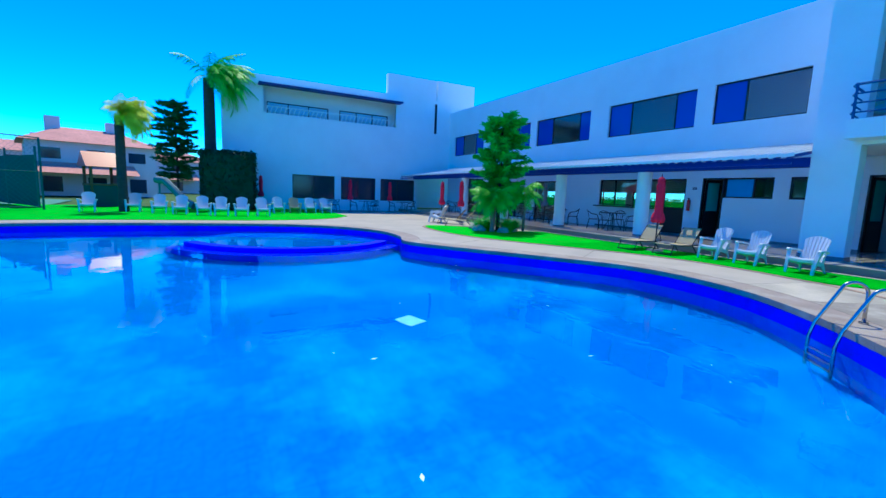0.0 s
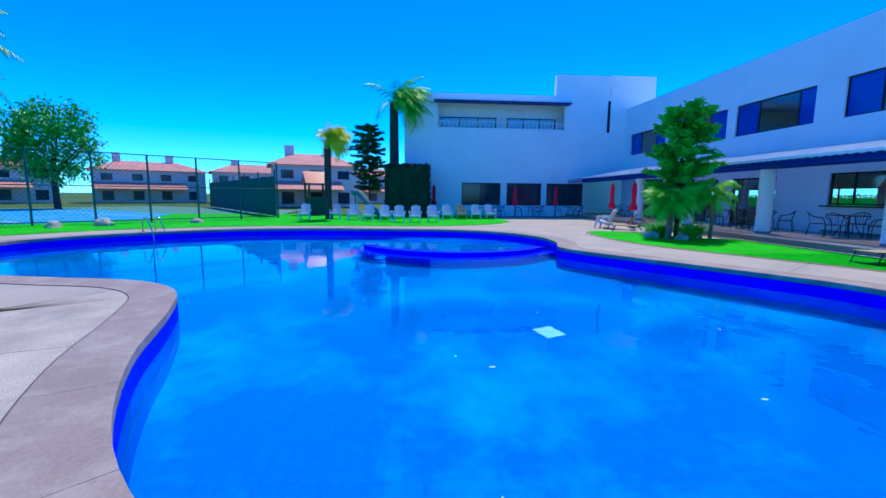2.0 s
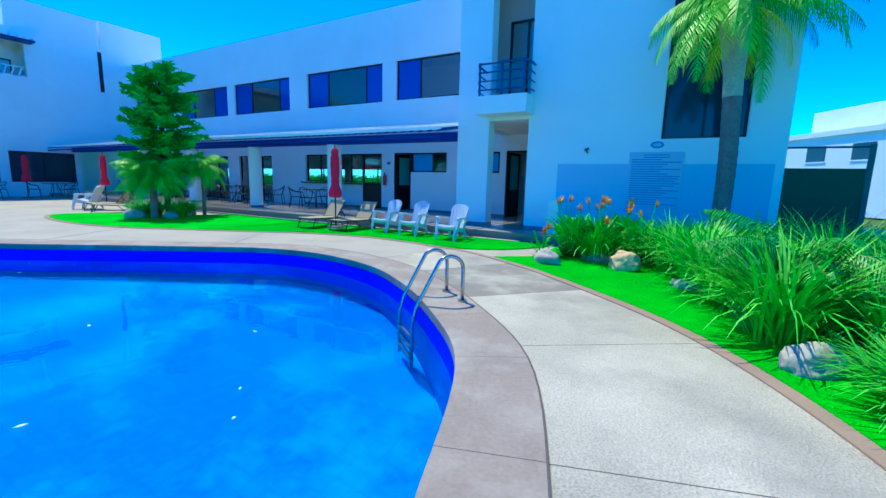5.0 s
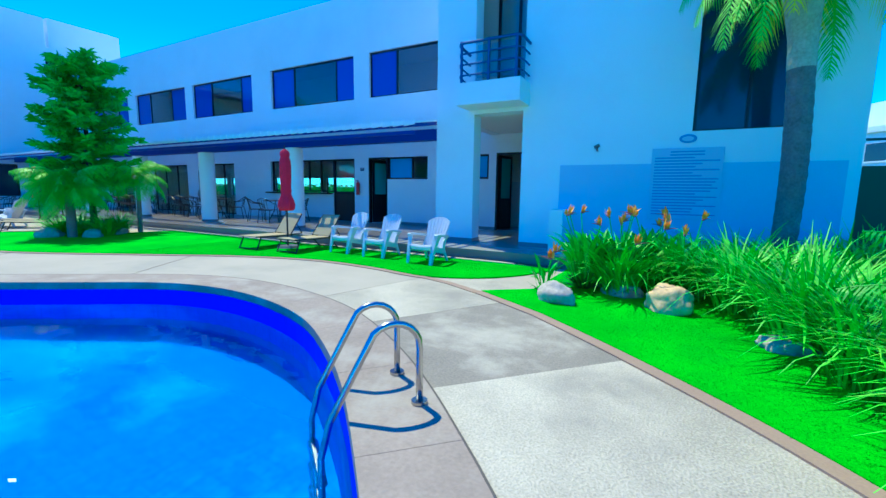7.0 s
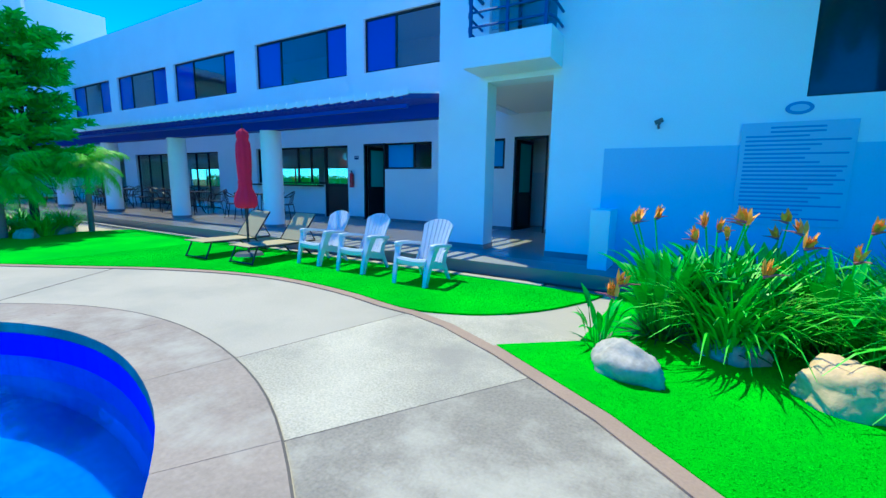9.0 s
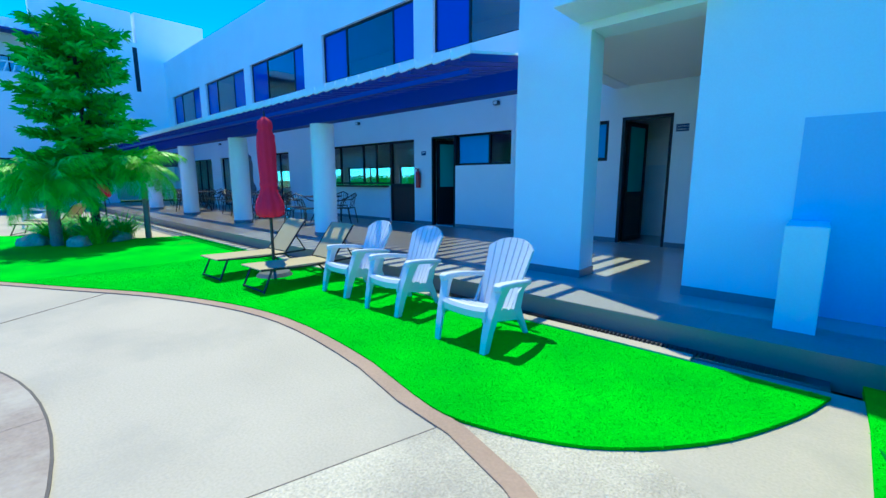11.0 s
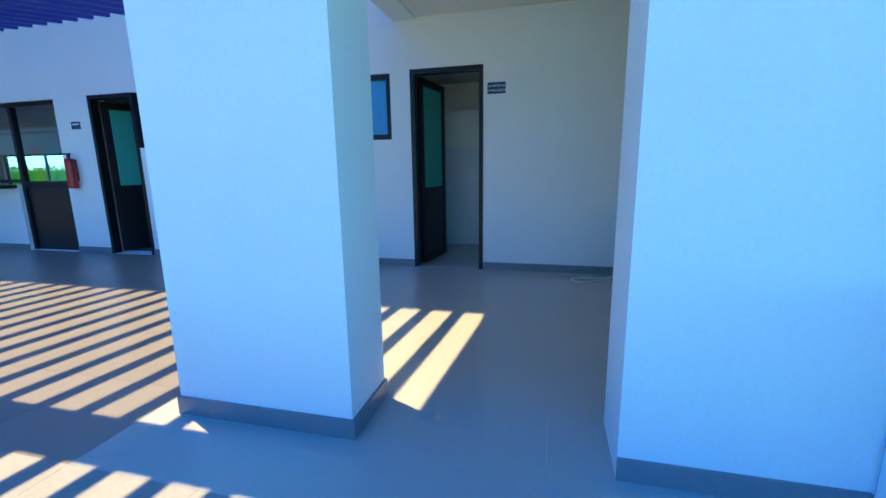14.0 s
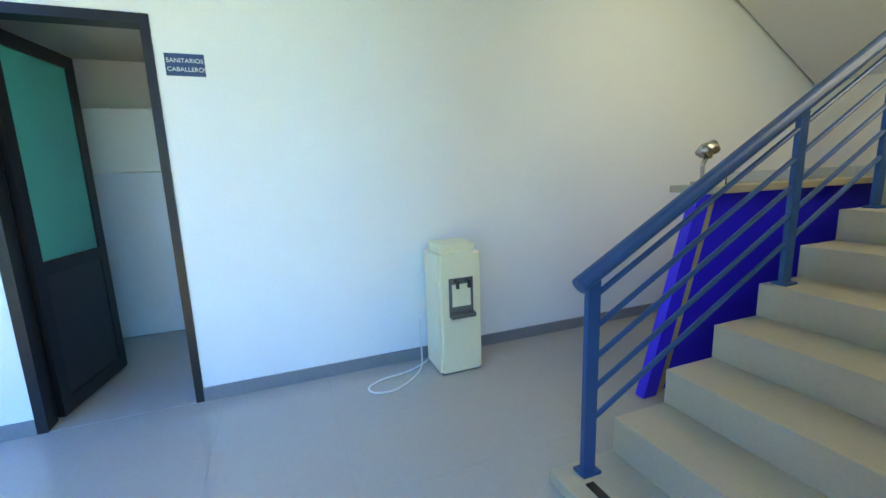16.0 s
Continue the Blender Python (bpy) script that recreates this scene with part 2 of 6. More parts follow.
def wall_along(axis, at, thick, u0, u1, z0, z1, holes=()):
    """Wall in the plane axis = at .. at + thick, from u0 to u1, with rectangular openings (ua, ub, za, zb) through it."""
    us = sorted({u0, u1, *[h[i] for h in holes for i in (0, 1)]})
    zs = sorted({z0, z1, *[h[i] for h in holes for i in (2, 3)]})
    us, zs = [u for u in us if u0 <= u <= u1], [z for z in zs if z0 <= z <= z1]
    solid = lambda i, k: 0 <= i < len(us) - 1 and 0 <= k < len(zs) - 1 and not any(
        h[0] <= (us[i] + us[i + 1]) / 2 <= h[1] and h[2] <= (zs[k] + zs[k + 1]) / 2 <= h[3] for h in holes)
    bm, cache = bmesh.new(), {}

    def v(u, d, z):
        key = (u, d, z)
        if key not in cache:
            cache[key] = bm.verts.new((u, at + d, z) if axis == "y" else (at + d, u, z))
        return cache[key]

    for i in range(len(us) - 1):
        for k in range(len(zs) - 1):
            if not solid(i, k):
                continue
            a, b, c, d = us[i], us[i + 1], zs[k], zs[k + 1]
            bm.faces.new((v(a, 0, c), v(b, 0, c), v(b, 0, d), v(a, 0, d)))
            bm.faces.new((v(a, thick, c), v(a, thick, d), v(b, thick, d), v(b, thick, c)))
            for di, dk, e in ((-1, 0, ((a, c), (a, d))), (1, 0, ((b, c), (b, d))), (0, -1, ((a, c), (b, c))), (0, 1, ((a, d), (b, d)))):
                if not solid(i + di, k + dk):
                    (p, q), (r, s) = e
                    bm.faces.new((v(p, 0, q), v(r, 0, s), v(r, thick, s), v(p, thick, q)))
    bmesh.ops.recalc_face_normals(bm, faces=bm.faces)
    return bm


def structure(ob, label, category):
    return tagged(ob, label, category, kind="structure")


# ---------------------------------------------------------------- plan
FLOOR = 0.18        # patio and lobby floor above the deck
FACE = 3.15         # plane of the long facade
ROOF = 7.62
WATERLINE = -0.29
POOL = curve_through([(4.1, -10.2), (3.72, -8.8), (3.22, -7.57), (2.46, -6.70), (1.56, -5.93), (0.5, -5.31), (-0.8, -5.03), (-2.0, -5.2), (-3.17, -5.9),
                      (-4.54, -6.80), (-5.76, -7.62), (-7.0, -8.2), (-8.3, -7.85), (-10.0, -7.85), (-11.7, -8.7), (-12.9, -10.5), (-13.4, -13.4), (-13.55, -16.6),
                      (-13.2, -18.9), (-12.3, -20.7), (-11.0, -22.3), (-9.5, -23.4), (-8.0, -23.7), (-5.79, -22.58), (-4.36, -21.25), (-3.5, -19.82),
                      (-3.12, -18.3), (-2.79, -16.79), (-2.08, -15.84), (-0.94, -15.31), (0.6, -14.80), (1.95, -14.06), (2.92, -13.04), (3.75, -11.7)], 6)
COPE = offset_loop(POOL, 0.55)


def V2(*pts):
    return [Vector(p) for p in pts]


# ground, deck, pool
RIM = offset_loop(POOL, 0.3)
structure(part("ground", sheet([V2((-3000, -3000), (3000, -3000), (3000, 3000), (-3000, 3000)), RIM], -0.08), FARGROUND),
          "dry grassy ground reaching to the horizon", "ground")
structure(part("deck", sheet([V2((-25.4, -27.5), (12, -27.5), (12, -1.2), (-25.4, -1.2)), COPE], 0.0, 0.07), CONCRETE),
          "pale washed concrete pool deck with damp stains", "deck")
coping = structure(part("pool_coping", ribbon(offset_loop(POOL, 0.02), COPE, -0.004, thick=0.07), JOINT), "reddish grey coping slabs round the pool", "coping")
structure(part("joint_trim", ribbon(offset_loop(POOL, 0.545), offset_loop(POOL, 0.557), 0.0105, thick=0.01), JOINT), "dark joint between coping and deck", "joint")


def pool_shell(z0, z1):
    bm = bmesh.new()
    top = [bm.verts.new((p.x, p.y, z0)) for p in POOL]
    low = [bm.verts.new((p.x, p.y, z1)) for p in POOL]
    n = len(top)
    for i in range(n):
        bm.faces.new((top[i], low[i], low[(i + 1) % n], top[(i + 1) % n]))
    return bm


structure(part("pool_wall", pool_shell(-0.08, WATERLINE - 0.03), POOLWALL), "deep blue mosaic band round the top of the pool", "pool wall")
structure(part("pool_wall_lower", pool_shell(WATERLINE - 0.03, -1.35), POOLFLOOR), "light blue mosaic wall of the pool under water", "pool wall")
structure(part("pool_floor", sheet([POOL], -1.35), POOLFLOOR), "light blue mosaic floor of the pool", "pool floor")
water = structure(part("water", sheet([offset_loop(POOL, 0.002)], WATERLINE), WATER, smooth=True), "clear calm blue pool water", "water")
water.visible_shadow = False

# lawns
LAWN_A = curve_through([(1.7, -3.33), (0.4, -2.93), (-1.6, -2.75), (-3.3, -3.2), (-5.0, -4.1), (-7.3, -5.25), (-9.5, -5.6), (-11.7, -5.3), (-12.3, -4.6), (-11.6, -3.7), (-9.5, -2.6)], 6, False)
LAWN_A = curve_through([(2.2, -1.32), (2.05, -1.75), (1.75, -2.3), (1.3, -2.75), (0.7, -2.98), (0.3, -2.95)], 5, False) + LAWN_A[8:] + V2((-9.0, -1.32))
LAWN_B = V2((2.3, -2.95), (1.75, -3.4)) + curve_through([(2.7, -4.0), (3.6, -4.75), (4.5, -5.6), (5.1, -6.4), (5.6, -7.4), (5.95, -8.6), (6.2, -10.5), (6.4, -14)], 6, False) + V2((14, -14), (14, -0.3), (2.35, -0.3), (2.35, -1.6))
LAWN_C = curve_through([(-18.4, -6.8), (-16.3, -8.3), (-15.1, -11), (-15.0, -14), (-15.0, -18), (-14, -21), (-12.3, -23.9), (-9.7, -25.6), (-7, -25.7), (-4.5, -25.0), (-2.0, -23.9)], 6, False) + V2((-2.0, -30), (-26, -30), (-26, -6.8))
LAWN_D = curve_through([(2.29, -17.16), (0.77, -16.97), (-0.08, -17.16), (-0.84, -17.5), (-1.22, -18.02), (-1.03, -18.97), (-0.37, -20.21), (1.62, -21.06), (4, -20.59), (4.95, -18.68), (4, -17.55)], 6)
for nm, lp, lb in (("lawn_1", LAWN_A, "clipped green lawn beside the patio"), ("lawn_2", LAWN_B, "clipped green lawn with planting bed"),
                   ("lawn_3", LAWN_C, "green lawn along the far end of the pool"), ("lawn_4", LAWN_D, "small green lawn island in the deck")):
    structure(part(nm, sheet([lp], 0.022, 0.05), GRASS), lb, "lawn")

# ---------------------------------------------------------------- buildings
def window_unit(name, label, axis, at, u0, u1, z0, z1, dividers=(), depth=0.07, bar=0.05, pane=None, category="window", rail=None):
    """Framed glazing set in an opening; axis is the wall's normal."""
    w = thing(name, label, category, kind="structure")
    P = (lambda a, b, d0, d1, c, d: box(a, b, at + d0, at + d1, c, d)) if axis == "y" else (lambda a, b, d0, d1, c, d: box(at + d0, at + d1, a, b, c, d))
    bm = bmesh.new()
    for a, b, c, d in ((u0, u1, z0, z0 + bar), (u0, u1, z1 - bar, z1), (u0, u0 + bar, z0 + bar, z1 - bar), (u1 - bar, u1, z0 + bar, z1 - bar)):
        if axis == "y":
            add_box(bm, a, b, at, at + depth, c, d)
        else:
            add_box(bm, at, at + depth, a, b, c, d)
    part("window_frame", bm, DARKMETAL, w)
    edges = [u0 + bar, *dividers, u1 - bar]
    for u in dividers:
        part("mullion", P(u - bar / 2, u + bar / 2, 0.005, depth - 0.005, z0 + bar, z1 - bar), DARKMETAL, w)
    for a, b in zip(edges, edges[1:]):
        p = part("pane", P(a, b, depth * 0.4, depth * 0.4 + 0.008, z0 + bar, z1 - bar), pane or PANE, w)
        p.visible_shadow = False
    if rail:
        part("mid_rail", P(u0 + bar, u1 - bar, 0.006, depth - 0.006, rail - bar / 2, rail + bar / 2), DARKMETAL, w)
    return w


UPPER = [(-5.27, -2.4, (-4.22,)), (-10.0, -5.92, (-8.83, -6.77)), (-15.04, -11.1, (-13.8, -11.85)), (-19.75, -15.6, (-18.6, -16.8)), (-24.5, -20.5, (-23.3, -21.6))]
DOORS = [(-14.9, -12.45), (-18.7, -15.8), (-22.6, -19.8)]
holes = [(a, b, 4.3, 5.72) for a, b, _ in UPPER]
holes += [(a, b, FLOOR, 2.32) for a, b in DOORS]
holes += [(-10.2, -6.95, 1.17, 2.35), (-6.95, -5.95, FLOOR, 2.35), (-5.32, -4.55, FLOOR, 2.36), (-4.55, -3.0, 1.65, 2.36), (-2.55, -0.945, 1.65, 2.36), (-0.71, 0.1, FLOOR, 2.38)]
structure(part("wall_north", wall_along("y", FACE, 0.22, -25.4, 5.9, -0.05, ROOF, holes), WALL), "white painted long facade with two storeys", "wall")
for i, (a, b, d) in enumerate(UPPER):
    window_unit("window_%d" % (i + 1), "dark framed sliding window of the upper floor", "y", FACE + 0.08, a, b, 4.3, 5.72, d)
# opaque blue base colour paints the sky's reflection into the outer panes
BLUEPANE = material("painted_reflection_pane", (0.008, 0.05, 0.42), 0.06, vary=0.06, scale=0.8, fine=20, bump=0.0)
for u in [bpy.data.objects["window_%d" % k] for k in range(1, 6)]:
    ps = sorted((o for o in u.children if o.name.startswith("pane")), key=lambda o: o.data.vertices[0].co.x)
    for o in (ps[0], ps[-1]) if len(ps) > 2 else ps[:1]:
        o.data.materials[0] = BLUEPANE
for i, (a, b) in enumerate(DOORS):
    window_unit("door_%d" % (i + 3), "dark framed sliding glass door to the patio", "y", FACE + 0.08, a, b, FLOOR, 2.32, (a + (b - a) / 3, a + 2 * (b - a) / 3), category="glass door")
window_unit("window_6", "dark framed sliding window over the bar counter", "y", FACE + 0.08, -10.2, -6.95, 1.2, 2.35, (-9.35, -8.2, -7.6))
window_unit("window_7", "dark framed washroom window with frosted pane", "y", FACE + 0.08, -4.55, -3.0, 1.65, 2.36, (-3.62,))

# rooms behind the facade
# greyer than the interior white: the rooms' dimness is put into the colour
ROOMWALL = material("room_paint_shaded_grey", (0.55, 0.55, 0.50), 0.8, vary=0.06, scale=0.5, fine=30, bump=0.03)
REAR = [(-24.5, -21.0), (-20.6, -17.0), (-16.6, -13.0), (-12.6, -8.6)]
structure(part("wall_back", wall_along("y", 8.6, 0.2, -25.4, 5.7, -0.05, ROOF, [(a, b, 0.85, 1.95) for a, b in REAR]), WALL_IN), "plain back wall of the building", "wall")
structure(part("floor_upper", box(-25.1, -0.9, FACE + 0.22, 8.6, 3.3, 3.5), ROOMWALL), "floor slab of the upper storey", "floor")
structure(part("floor_rooms", box(-25.1, 5.7, FACE + 0.22, 8.6, -0.05, FLOOR - 0.004), LOBBYT), "tiled floor of the ground floor rooms", "floor")
structure(part("roof", box(-25.4, -0.9, FACE + 0.22, 8.6, ROOF - 0.6, ROOF - 0.3), WALL), "flat white roof slab of the long building", "roof")
structure(part("wall_room_west", box(-25.4, -25.2, FACE + 0.222, 8.6, -0.05, ROOF - 0.6), WALL_IN), "plain end wall of the rooms", "wall")
for i, (a, b) in enumerate(REAR):
    window_unit("window_%d" % (i + 30), "rear window of the dining room looking on the garden", "y", 8.68, a, b, 0.85, 1.95, ((a + b) / 2,))
for nm, x in (("wall_room_2", -5.9), ("wall_room_3", -2.75)):
    structure(part(nm, box(x, x + 0.12, FACE + 0.222, 8.6, FLOOR, 3.3), WALL_IN), "plain inner partition wall", "wall")

# entrance tower
TX0, TX1, TTOP = -0.88, 6.15, 9.2
structure(part("wall_tower", wall_along("y", 0.0, 0.36, TX0, TX1, -0.05, TTOP, [(0.02, 1.08, FLOOR, 2.88), (0.02, 1.08, 3.42, 6.4), (4.0, 5.5, 2.32, 7.2)]), WALL),
          "tall white painted tower wall with portal", "wall")
structure(part("wall_tower_west", box(TX0, TX0 + 0.25, 0.36, FACE, 2.88, TTOP), WALL), "white side wall of the tower", "wall")
structure(part("wall_tower_east", box(TX1 - 0.25, TX1, 0.36, 8.6, -0.05, TTOP), WALL), "white end wall of the tower", "wall")
structure(part("wall_tower_back", box(TX0, TX1, FACE, FACE + 0.22, ROOF + 0.002, TTOP), WALL), "white rear wall of the tower", "wall")
structure(part("ceiling_lobby", box(TX0 + 0.25, 3.0, 0.36, FACE, 2.9, 3.2), WALL_IN), "plain white ceiling of the lobby", "ceiling")
structure(part("roof_tower", box(TX0, TX1, 0.36, FACE, TTOP - 0.4, TTOP - 0.2), WALL), "flat roof slab of the tower", "roof")
structure(part("wall_tower_inner", box(TX0 + 0.25, 3.0, 1.9, 2.05, 3.2, TTOP - 0.4), WALL_IN), "inner wall behind the balcony", "wall")
structure(part("balcony_slab", box(-0.12, 1.2, -0.6, 0.0, 2.96, 3.38, 0.01), WALL), "white projecting balcony slab over the portal", "balcony")
part_patch = structure(part("wall_patch", box(1.86, 6.0, -0.012, 0.004, 0.0, 1.8), PATCH), "bluish repainted lower part of the tower wall", "wall patch")
structure(part("wall_low", box(1.85, 2.1, -0.62, -0.013, 0.0, 0.97, 0.01), WALL), "low white wall stub beside the portal", "low wall")
structure(part("baseboard", box(1.08, 1.85, -0.012, 0.0, FLOOR, FLOOR + 0.09), PLINTH), "grey tiled skirting at the tower", "baseboard")
structure(part("baseboard_pillar", box(TX0 - 0.012, 0.032, -0.012, 0.372, FLOOR, FLOOR + 0.09), PLINTH), "grey tiled skirting round the pillar", "baseboard")
structure(part("baseboard_lobby", box(0.1, TX1 - 0.25, FACE - 0.014, FACE, FLOOR, FLOOR + 0.085), PLINTH), "grey tiled skirting in the lobby", "baseboard")
for k, (a, b) in enumerate(((-0.83, -0.71), (-4.55, -0.83), (-5.95, -5.32), (-10.3, -6.95))):
    structure(part("baseboard_patio", box(a, b, FACE - 0.014, FACE, FLOOR, FLOOR + 0.085), PLINTH), "grey tiled skirting along the facade", "baseboard")

# patio platform, drain and kerb
structure(part("floor", box(-25.4, 6.0, -1.0, FACE, -0.06, FLOOR - 0.004), PATIO), "raised tiled patio floor", "floor")
structure(part("kerb", box(-25.4, 1.45, -1.32, -1.2, -0.05, 0.035), CONCRETE), "pale concrete kerb along the drain", "kerb")
structure(part("drain_bed", box(-25.4, 2.2, -1.2, -1.0, -0.06, 0.0), JOINT), "dark drain channel at the foot of the step", "drain")

# pergola over the patio
pergola = thing("pergola", "slatted sloping canopy of painted steel over the patio", "pergola", kind="structure")


def slat_mesh(half, low, high):
    bm = bmesh.new()
    add_box(bm, -half, half, 0, 1, low, high)
    for v in bm.verts:
        t = v.co.y
        v.co.y = FACE - 0.005 + (-0.98 - FACE) * t
        v.co.z += 3.36 + (2.62 - 3.36) * t
    return bm


first = part("slat", slat_mesh(0.025, -0.078, 0), BEAM, pergola)
first.location.x = -0.95
cap = part("cap", slat_mesh(0.028, 0.001, 0.03), WALL, first, "white painted top")
fascia = bmesh.new()
add_box(fascia, -0.13, 0.13, -1.012, -0.984, 2.585, 2.665)
for v in fascia.verts:
    v.co.z += 0.09 * v.co.x
fascia = part("fascia", fascia, WALL, first, "white painted end board")
for i in range(1, 90):
    o = first.copy()
    scene.collection.objects.link(o)
    o.location.x = -0.95 - 0.27 * i
    for piece in (cap, fascia):
        c = piece.copy()
        scene.collection.objects.link(c)
        c.parent = o
part("main_beam", box(-25.3, -0.9, 0.1, 0.34, 2.42, 2.66), BEAM, pergola)
part("front_beam", box(-25.3, -0.9, -0.93, -0.87, 2.42, 2.475), BEAM, pergola)

for i, x in enumerate((-5.66, -9.75, -13.85, -17.95)):
    col = thing("column", "round white plastered column on the patio", "column", pose(x, 0.28, FLOOR), group="patio columns", kind="structure")
    part("shaft", add_tube(bmesh.new(), [(0, 0, 0.07), (0, 0, 2.24)], 0.235, 28), WALL, col, smooth=False)
    part("base", add_tube(bmesh.new(), [(0, 0, 0), (0, 0, 0.07)], 0.245, 28), PLINTH, col)

# far wing
WX = -25.4
WIN_W = [(-8.6, -5.8), (-5.36, -2.84), (-2.45, 0.25)]
structure(part("wall_wing", wall_along("x", WX - 0.25, 0.25, -12.6, 0.5, -0.05, 8.4, [(a, b, 0.75, 2.33) for a, b in WIN_W] + [(-10.3, -1.35, 6.1, 7.7)]), WALL), "white painted wall of the far wing", "wall")
structure(part("wall_wing_top", box(WX - 0.25, WX, 0.5, FACE, 2.7, 8.4), WALL), "white wall above the patio end", "wall")
structure(part("wall_wing_tower", wall_along("x", WX - 0.5, 0.504, -2.0, 1.86, 8.4, 9.85), WALL), "white stair tower on the far wing", "wall")
structure(part("wall_wing_tower_back", box(WX - 0.9, WX - 0.06, 2.02, 5.3, 7.5, 9.92), WALL), "white block beside the stair tower", "wall")
structure(part("wall_wing_south", box(WX - 9, WX - 0.25, -12.6, -12.35, -0.05, 8.4), WALL), "white end wall of the far wing", "wall")
structure(part("wall_wing_back", box(WX - 9.2, WX - 9, -12.6, 8.8, -0.05, 8.4), WALL), "plain rear wall of the far wing", "wall")
structure(part("wall_loggia", box(WX - 1.4, WX - 1.2, -12.35, 3.0, 5.4, 8.0), WALL), "white rear wall of the loggia", "wall")
structure(part("floor_loggia", box(WX - 9, WX - 0.25, -12.35, 8.6, 5.2, 5.4), ROOMWALL), "floor slab of the loggia", "floor")
structure(part("roof_wing", box(WX - 9, WX - 0.25, -12.35, 8.6, 7.95, 8.15), WALL), "flat roof slab of the far wing", "roof")
structure(part("wall_wing_slot", box(WX + 0.0, WX + 0.012, 1.78, 1.98, 5.95, 8.15), DARKMETAL), "narrow dark slot window in the wing", "window slot")
for i, (a, b) in enumerate(WIN_W):
    window_unit("window_%d" % (i + 8), "dark ground floor window of the far wing", "x", WX - 0.14, a, b, 0.75, 2.33, (a + (b - a) / 2,), bar=0.07, pane=DARKGLASS)
for i, (a, b) in enumerate(((-10.0, -6.0), (-5.2, -1.6))):
    window_unit("window_%d" % (i + 11), "dark framed glazing in the loggia", "x", WX - 1.19, a, b, 5.5, 7.0, (a + (b - a) / 3, a + 2 * (b - a) / 3))
loggia_rail = thing("loggia_railing", "low white railing of slanted bars in the loggia opening", "railing")
part("top_rail", box(WX - 0.14, WX - 0.08, -10.28, -1.37, 6.52, 6.57), WALL, loggia_rail)
bar0 = part("bar", tube([(WX - 0.11, 0.0, 6.10), (WX - 0.11, 0.16, 6.53)], 0.035, 6), WALL, loggia_rail)
bar0.location.y = -10.2
for i in range(1, 31):
    o = bar0.copy()
    scene.collection.objects.link(o)
    o.location.y = -10.2 + 0.285 * i
eave = thing("loggia_eave", "slatted eave over the loggia opening", "eave", kind="structure")
part("eave_beam", box(WX, WX + 0.75, -10.6, -1.1, 7.72, 7.8), BEAM, eave)
e0 = part("slat", box(WX + 0.002, WX + 0.85, -0.07, 0.07, 7.802, 7.9), WALL, eave)
e0.location.y = -10.5
for i in range(1, 35):
    o = e0.copy()
    scene.collection.objects.link(o)
    o.location.y = -10.5 + 0.275 * i

# ---------------------------------------------------------------- more materials
PLASTIC = material("white_moulded_plastic", (0.64, 0.65, 0.66), 0.4, vary=0.03, scale=3, fine=40, bump=0.02)
SLING = material("beige_sling_mesh", (0.44, 0.35, 0.19), 0.8, vary=0.08, scale=3, fine=180, bump=0.2)
IRON = material("dark_bronze_tube", (0.05, 0.042, 0.038), 0.4, 0.5, vary=0.1, scale=5, fine=50, bump=0.03)
CANVAS = material("red_canvas", (0.82, 0.006, 0.05), 0.8, vary=0.15, scale=4, fine=90, bump=0.25)
STEEL = material("brushed_stainless_steel", (0.45, 0.44, 0.43), 0.22, 1.0, vary=0.05, scale=8, fine=80, bump=0.02)
RAILBLUE = material("dark_blue_enamel", (0.003, 0.075, 0.24), 0.35, 0.1, vary=0.06, scale=5, fine=60, bump=0.02)
COUNTERBLUE = material("vivid_blue_laminate", (0.002, 0.006, 0.92), 0.35, vary=0.04, scale=2, fine=50, bump=0.01)
FROST = material("frosted_glass", (0.02, 0.42, 0.37), 0.35, vary=0.05, scale=2, fine=60, bump=0.05)
FROSTBLUE = material("frosted_window_film", (0.03, 0.36, 0.72), 0.22, vary=0.06, scale=2, fine=60, bump=0.03)
BLACKPANEL = material("black_door_panel", (0.012, 0.012, 0.016), 0.35, vary=0.1, scale=3, fine=50, bump=0.02)
CREAM = material("cream_plastic", (0.82, 0.82, 0.60), 0.35, vary=0.03, scale=3, fine=40, bump=0.01)
GREYPL = material("grey_plastic", (0.12, 0.13, 0.13), 0.4, vary=0.05, scale=3, fine=40, bump=0.01)
SIGNBLUE = material("navy_sign_plate", (0.008, 0.05, 0.16), 0.35, vary=0.04, scale=3, fine=40, bump=0.0)
SIGNTEXT = material("white_lettering", (0.75, 0.78, 0.8), 0.5, vary=0.02, scale=3, fine=40, bump=0.0)
REDPAINT = material("red_enamel", (0.55, 0.01, 0.02), 0.3, vary=0.05, scale=4, fine=40, bump=0.01)
STAIRSTONE = material("beige_stair_stone", (0.46, 0.42, 0.32), 0.35, vary=0.07, scale=2, fine=60, bump=0.04)
ROCK = material("pale_boulder", (0.50, 0.43, 0.34), 0.9, vary=0.25, scale=3, fine=25, bump=0.6, stain=(0.24, 0.20, 0.17), stain_amount=0.6, stain_scale=2.5)
ROCKTAN = material("tan_boulder", (0.80, 0.52, 0.26), 0.9, vary=0.25, scale=3, fine=25, bump=0.5, stain=(0.42, 0.28, 0.16), stain_amount=0.4, stain_scale=3.0)
ROCKDARK = material("dark_boulder", (0.17, 0.13, 0.12), 0.9, vary=0.3, scale=3, fine=25, bump=0.6)
BOARD = material("rules_board", (0.42, 0.56, 0.72), 0.5, vary=0.04, scale=2, fine=40, bump=0.02)
BOARDTEXT = material("faded_blue_lettering", (0.11, 0.28, 0.55), 0.6, vary=0.05, scale=3, fine=40, bump=0.0)
